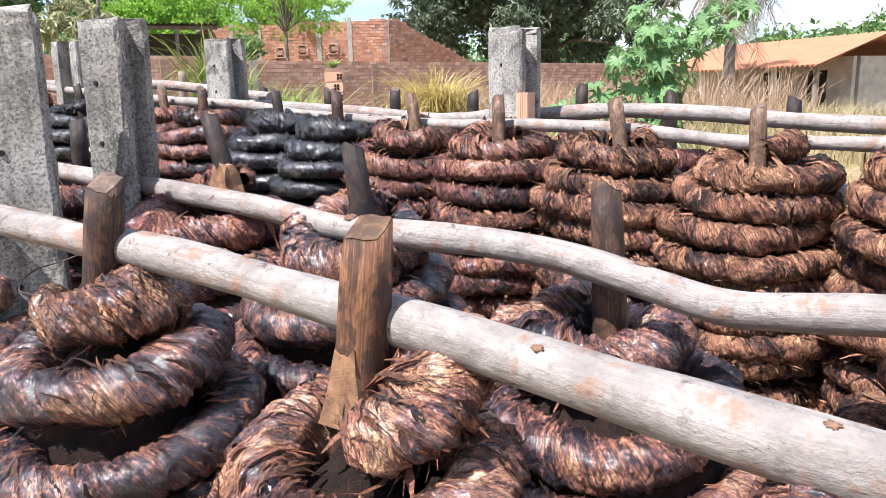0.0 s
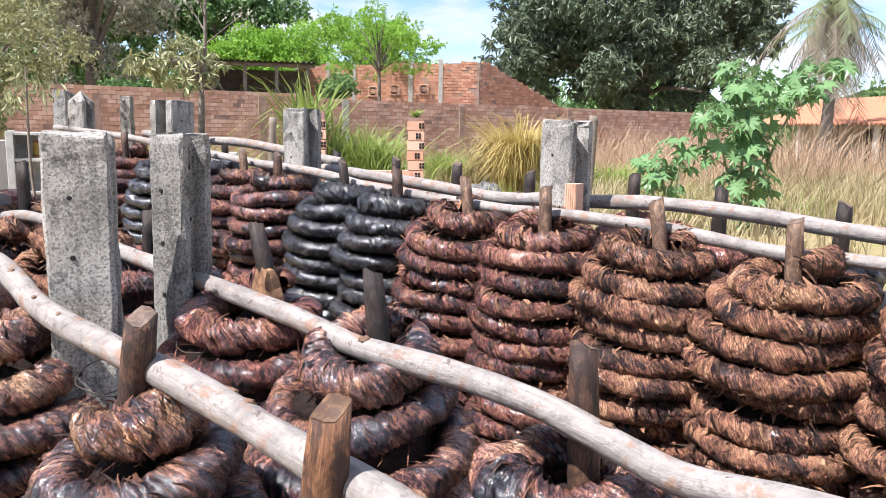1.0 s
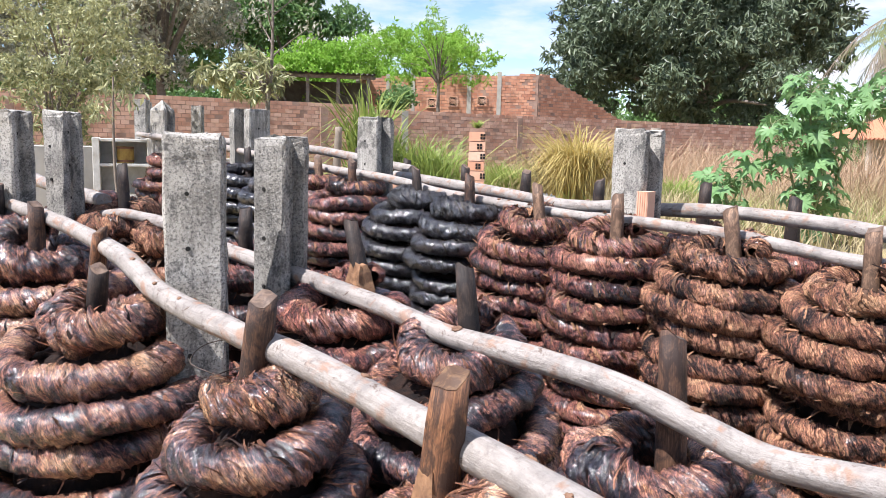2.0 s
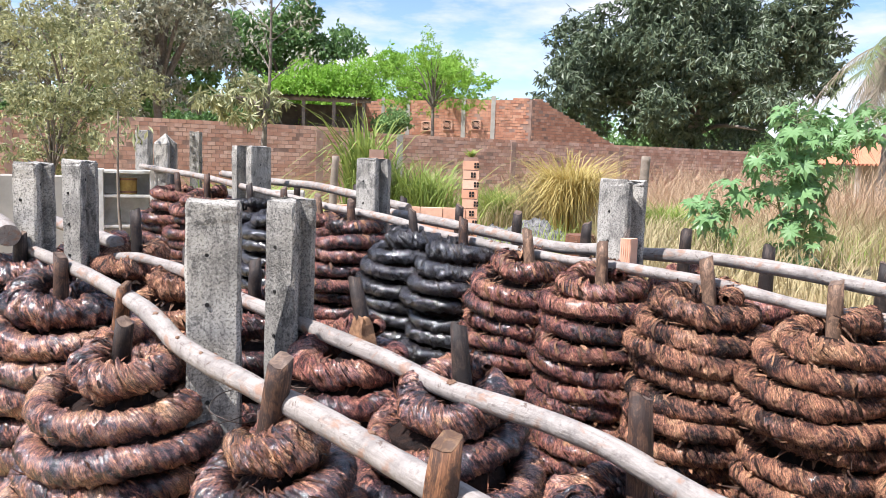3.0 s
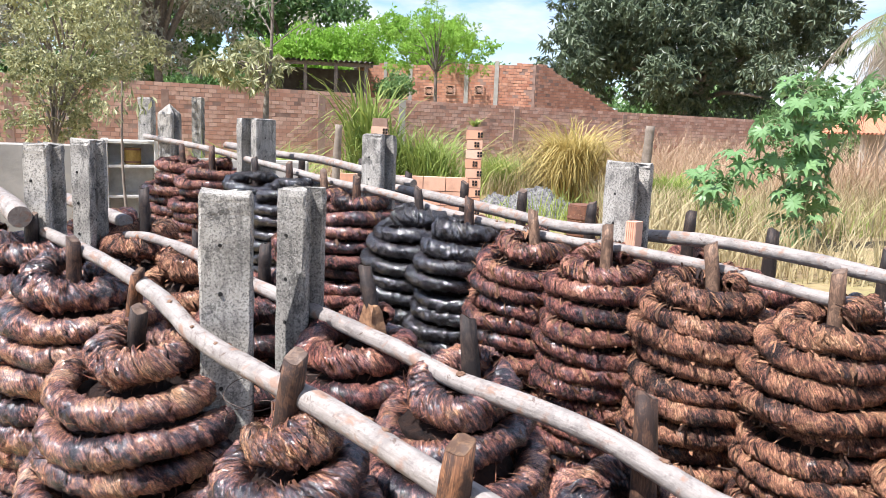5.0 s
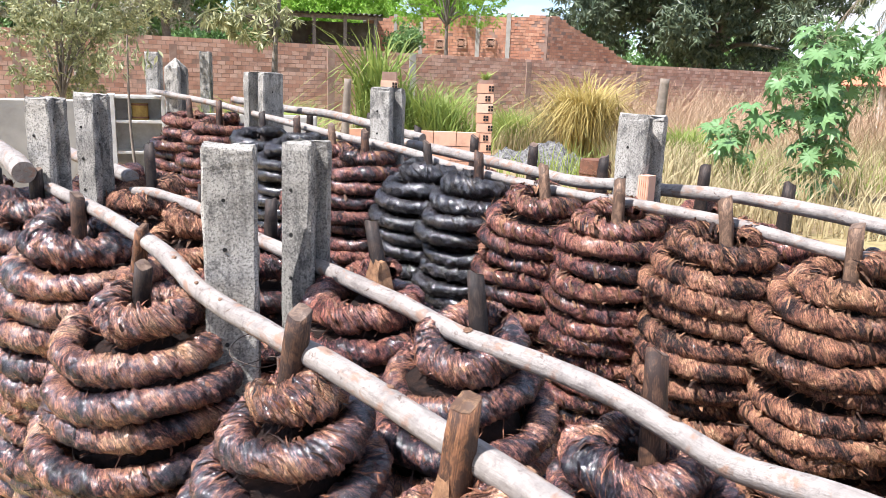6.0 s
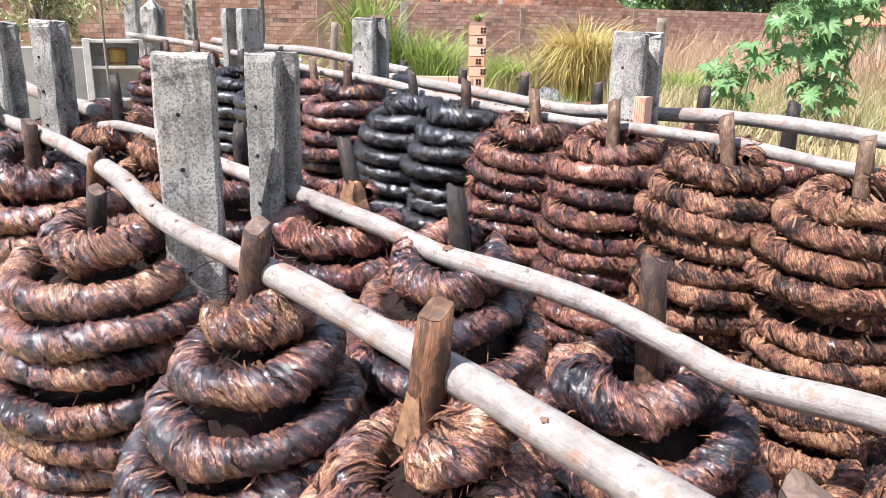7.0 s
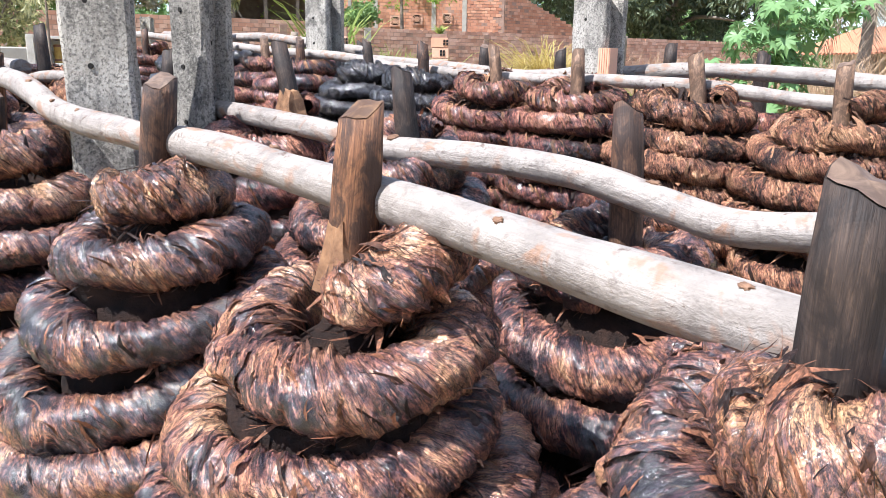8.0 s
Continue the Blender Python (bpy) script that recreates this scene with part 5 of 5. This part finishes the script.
def castor_plant(x, y, label, seed, stems, size):
    """stems: where each one ends (across, deep, high) and how many leaves it bears, from how low."""
    rng = random.Random(seed)
    thing = root("castor_plant", x, y, 0, label, "plant")
    leaf = castor_leaf()
    for i, (ex, ey, ez, count, low) in enumerate(stems):
        pts = [(ex * 0.1, ey * 0.1, 0), (ex * 0.3, ey * 0.3, ez * 0.4), (ex * 0.65, ey * 0.65, ez * 0.78), (ex, ey, ez)]
        part("stem", tube("stem", pts, [0.03, 0.024, 0.017, 0.009], STEM, 7, seed + i, 0.04, False, steps=16), thing)
        for j in range(count):
            q = low + (1 - low) * (j + rng.random()) / count
            f = q * 3
            k = min(int(f), 2)
            c = Vector(pts[k]).lerp(Vector(pts[k + 1]), f - k)
            ang = rng.uniform(0, 360)
            reach = rng.uniform(0.15, 0.5)
            o = Vector((math.cos(radians(ang)), math.sin(radians(ang)), 0.2)) * reach
            part("leaf_stalk", tube("leaf_stalk", [c, c + o * 0.5 + Vector((0, 0, 0.05)), c + o], [0.006, 0.005, 0.004], STEM, 4, j, 0, False), thing)
            z = size * rng.uniform(0.6, 1.3)
            m = Matrix.Translation(c + o) @ pose(0, 0, 0, rng.uniform(-70, -15), rng.uniform(-30, 30), ang - 90) @ Matrix.Diagonal((z, z, z, 1))
            part("leaf", leaf, thing, "", m)


castor_plant(3.45, 12.9, "tall green castor plant with large star-shaped leaves", 5,
             [(-0.15, 0.1, 2.75, 52, 0.40), (0.35, 0.3, 2.4, 36, 0.3), (-0.75, -0.2, 2.05, 34, 0.45), (1.15, 0.2, 2.8, 30, 0.66), (0.05, -0.3, 1.0, 30, 0.1)], 0.25)
castor_plant(2.35, 13.2, "lower castor plant with drooping star-shaped leaves", 8, [(-0.25, 0, 1.15, 20, 0.4), (0.2, 0.1, 1.5, 12, 0.5)], 0.26)


def palm(x, y, h, label, seed, dry, fronds):
    rng = random.Random(seed)
    thing = root("palm_tree", x, y, 0, label, "palm")
    part("trunk", tube("trunk", [(0, 0, 0), (0.1, 0, h * 0.5), (0.0, 0, h)], [0.19, 0.15, 0.13], BARK, 10, seed, 0.06, False, steps=24), thing)
    for i in range(fronds):
        a = i * 2.4 + rng.uniform(-0.3, 0.3)
        ln = rng.uniform(2.0, 2.9)
        rise = rng.uniform(-0.7, 0.9)
        d = Vector((math.cos(a), math.sin(a), 0))
        P = [Vector((0, 0, h)) + d * ln * q * (0.45 + 0.4 * (rise > 0)) + Vector((0, 0, rise * ln * q - 1.25 * ln * q * q * (0.75 if rise > 0 else 0.55))) for q in np.linspace(0, 1, 12)]
        mat = FROND_DRY if rise < dry else FROND
        fr = part("frond", tube("frond", [tuple(p) for p in P], np.linspace(0.025, 0.006, 12), mat, 5, i, 0, False), thing, "dry hanging frond" if rise < dry else "")
        V, F = [], []
        for q in range(1, 12):
            for r in range(4):
                base = P[q - 1].lerp(P[q], r / 4)
                for sg in (-1, 1):
                    side = d.cross(Vector((0, 0, 1))) * sg
                    tip = base + side * rng.uniform(0.25, 0.5) + Vector((0, 0, -rng.uniform(0.1, 0.5))) + (P[q] - P[q - 1]) * 0.8
                    b = len(V)
                    w = (P[q] - P[q - 1]).normalized() * 0.022
                    V += [base - w, base + w, tip]
                    F.append((b, b + 1, b + 2))
        me = bpy.data.meshes.new("foliage")
        me.from_pydata([tuple(v) for v in V], [], F)
        me.materials.append(mat)
        part("foliage", me, fr)


palm(7.9, 22.5, 5.3, "coconut palm with dry drooping fronds", 4, 0.2, 22)
palm(10.5, 30.0, 5.6, "palm behind the house roof", 6, -0.3, 18)


# ---- buildings and yard things ----
def tiled_house():
    th = root("house", 13.2, 33.4, 0, "low house with a clay tile roof and open porch", "house", turn=-68)
    L, DP = 9.0, 5.0
    part("wall", box_mesh("wall", L - 0.6, 0.18, 2.5, PLASTER, 0.01), th, "stained plaster wall", pose(0, 0.6, 0))
    part("wall", box_mesh("wall", 0.18, DP - 0.6, 2.5, PLASTER, 0.01), th, "", pose(-L / 2 + 0.4, 3.1, 0))
    part("wall", box_mesh("wall", 0.18, DP - 0.6, 2.5, PLASTER, 0.01), th, "", pose(L / 2 - 0.4, 3.1, 0))
    for i in range(5):
        part("porch_post", box_mesh("porch_post", 0.16, 0.16, 2.15, PAINT if i % 2 else TIMBER, 0.01), th, "", pose(-L / 2 + 0.3 + i * (L - 0.6) / 4, -1.3, 0))
    # doorways: dark panels before the uncut wall, painted like a shaded interior
    for dx in (-2.4, 0.2, 2.6):
        part("doorway", box_mesh("doorway", 0.9, 0.05, 2.0, HOLE_SHADE, 0), th, "doorway as a dark panel, its shade painted", pose(dx, 0.48, 0.01))
    part("porch_wall", box_mesh("porch_wall", 2.4, 0.14, 0.7, SOIL_RED, 0.01), th, "low red porch wall", pose(-2.9, -1.25, 0))
    for y0, z0, y1, z1 in ((-1.75, 2.15, 1.9, 3.35), (5.4, 2.25, 1.9, 3.35)):
        nx, ny = 220, 14
        X = np.linspace(-L / 2 - 0.2, L / 2 + 0.2, nx)
        q = np.linspace(0, 1, ny)
        XX, Q = np.meshgrid(X, q, indexing="ij")
        Z = z0 + (z1 - z0) * Q + 0.05 * np.abs(np.sin(XX * math.pi / 0.24)) + 0.03 * (np.mod(Q * ny * 0.99, 1.0))
        YY = y0 + (y1 - y0) * Q
        top = np.stack([XX, YY, Z], -1).reshape(-1, 3)
        low = top - np.array([0, 0, 0.05])
        i, j = np.meshgrid(np.arange(nx - 1), np.arange(ny - 1), indexing="ij")
        f = np.stack([i * ny + j, (i + 1) * ny + j, (i + 1) * ny + j + 1, i * ny + j + 1], -1).reshape(-1, 4)
        part("roof", mesh_of("roof", np.concatenate([top, low]), np.concatenate([f, f[:, ::-1] + len(top)]), TILE), th, "sloping roof of weathered clay tiles")


tiled_house()


def open_shed():
    th = root("shed", -9.6, 25.2, 0, "open shed with a dark corrugated roof above the wall", "shed", turn=21)
    for i in range(4):
        part("post", box_mesh("post", 0.12, 0.12, 3.82, TIMBER, 0.01), th, "", pose(-1.5 + i * 1.05, -0.1, 0))
    n, k = 90, 6
    X, Q = np.meshgrid(np.linspace(-1.9, 1.9, n), np.linspace(0, 1, k), indexing="ij")
    Z = 3.85 + 0.25 * Q + 0.03 * np.sin(X * 2 * math.pi / 0.18)
    P = np.stack([X, -0.4 + 4.0 * Q, Z], -1).reshape(-1, 3)
    i, j = np.meshgrid(np.arange(n - 1), np.arange(k - 1), indexing="ij")
    f = np.stack([i * k + j, (i + 1) * k + j, (i + 1) * k + j + 1, i * k + j + 1], -1).reshape(-1, 4)
    part("roof", mesh_of("roof", np.concatenate([P, P - np.array([0, 0, 0.025])]), np.concatenate([f, f[:, ::-1] + len(P)]), DARK_ROOF), th, "corrugated fibre roof")
    part("back_wall", box_mesh("back_wall", 3.8, 0.12, 3.8, DARK_ROOF, 0.01), th, "dark back wall", pose(0, 3.4, 0))
    part("side_wall", box_mesh("side_wall", 0.12, 3.6, 3.75, DARK_ROOF, 0.01), th, "", pose(-1.85, 1.6, 0))
    part("beam", box_mesh("beam", 3.8, 0.1, 0.12, TIMBER, 0.01), th, "", pose(0, -0.1, 3.68))


open_shed()


def shelf_unit():
    th = root("shelf_unit", -3.57, 5.17, 0, "old white-painted open shelf holding a tin and odds and ends", "shelf", turn=34)
    for sx in (-0.19, 0.19):
        part("side_panel", box_mesh("side_panel", 0.05 if sx < 0 else 0.03, 0.30, 1.58, PAINT, 0.004), th, "", pose(sx, 0, 0))
    for z in (0.30, 0.62, 0.88, 1.12, 1.36, 1.55):
        part("shelf_board", box_mesh("shelf_board", 0.35, 0.28, 0.022, PAINT, 0.003), th, "", pose(0, 0, z))
    part("back_panel", box_mesh("back_panel", 0.36, 0.012, 1.5, PAINT, 0.002), th, "stained back panel", pose(0, 0.145, 0.05))


shelf_unit()
tin = root("paint_tin", -3.53, 5.14, 1.383, "yellow and dark paint tin on the shelf", "tin", turn=34)
bm = bmesh.new()
bmesh.ops.create_cone(bm, cap_ends=True, segments=20, radius1=0.062, radius2=0.062, depth=0.13)
part("can", bm_mesh("can", bm, TIN, False), tin, "", pose(0, 0, 0.065))
for z in (0.02, 0.12):
    bm = bmesh.new()
    bmesh.ops.create_cone(bm, cap_ends=True, segments=20, radius1=0.064, radius2=0.064, depth=0.014)
    part("rim", bm_mesh("rim", bm, RUST, False), tin, "dark rim", pose(0, 0, z))


def yard_wall():
    ob = new("wall_low", box_mesh("wall_low", 2.6, 0.15, 1.50, PLASTER, 0.012, 0.004, 3))
    ob.matrix_basis = pose(-4.85, 5.05, 0, 0, 0, 38)
    tagged(ob, "low grey plastered wall behind the rolls", "wall", kind="structure")
    ob = new("wall_low", box_mesh("wall_low", 1.1, 0.15, 1.42, PLASTER, 0.012, 0.004, 4))
    ob.matrix_basis = pose(-2.95, 5.95, 0, 0, 0, 20)
    tagged(ob, "low pale plastered wall behind the rolls", "wall", kind="structure")


yard_wall()


def ash_heap():
    rng = np.random.RandomState(5)
    n = 46
    X, Y = np.meshgrid(np.linspace(-1.25, 1.25, n), np.linspace(-0.9, 0.9, n), indexing="ij")
    Z = 0.42 * np.clip(1 - (X / 1.2) ** 2 - (Y / 0.85) ** 2, 0, 1) ** 0.6 * (1 + 0.35 * wave2(X * 7, Y * 7, 3, 4)) + 0.045 * rng.normal(size=X.shape)
    i, j = np.meshgrid(np.arange(n - 1), np.arange(n - 1), indexing="ij")
    f = np.stack([i * n + j, (i + 1) * n + j, (i + 1) * n + j + 1, i * n + j + 1], -1).reshape(-1, 4)
    ob = new("ash_heap", mesh_of("ash_heap", np.stack([X, Y, Z - 0.06], -1), f, ASH))
    ob.matrix_basis = pose(-1.25, 16.3, 0)
    tagged(ob, "heap of grey ash and charred stalks", "ash heap", kind="stuff")


ash_heap()


def iron_pot():
    thing = root("iron_pot", -0.02, 11.6, 0, "rusty old iron drum lying in the yard", "drum", turn=20)
    bm = bmesh.new()
    bmesh.ops.create_cone(bm, cap_ends=True, segments=24, radius1=0.24, radius2=0.24, depth=0.66)
    bmesh.ops.bevel(bm, geom=[e for e in bm.edges if abs(e.verts[0].co.z - e.verts[1].co.z) < 0.01], offset=0.02, segments=2, affect="EDGES")
    part("body", bm_mesh("body", bm, RUST), thing, "", pose(0, 0, 0.33))
    for z in (0.2, 0.46):
        bm = bmesh.new()
        bmesh.ops.create_cone(bm, cap_ends=True, segments=24, radius1=0.252, radius2=0.252, depth=0.025)
        part("hoop", bm_mesh("hoop", bm, RUST), thing, "", pose(0, 0, z))


iron_pot()
gp = root("fence_stake", 0.93, 12.7, 0, "weathered round wooden fence stake", "post")
part("shaft", tube("shaft", [(0, 0, 0), (0.0, 0, 1.0), (0.03, 0, 1.92)], [0.085, 0.08, 0.075], TIMBER, 10, 5, 0.05, True, steps=14), gp)
gp = root("fence_stake", -2.9, 8.2, 0, "grey leaning wooden fence stake", "post")
part("shaft", tube("shaft", [(0, 0, 0), (0.0, 0, 1.0), (0.03, 0, 1.75)], [0.05, 0.05, 0.04], TIMBER, 10, 6, 0.05, True, steps=14), gp)
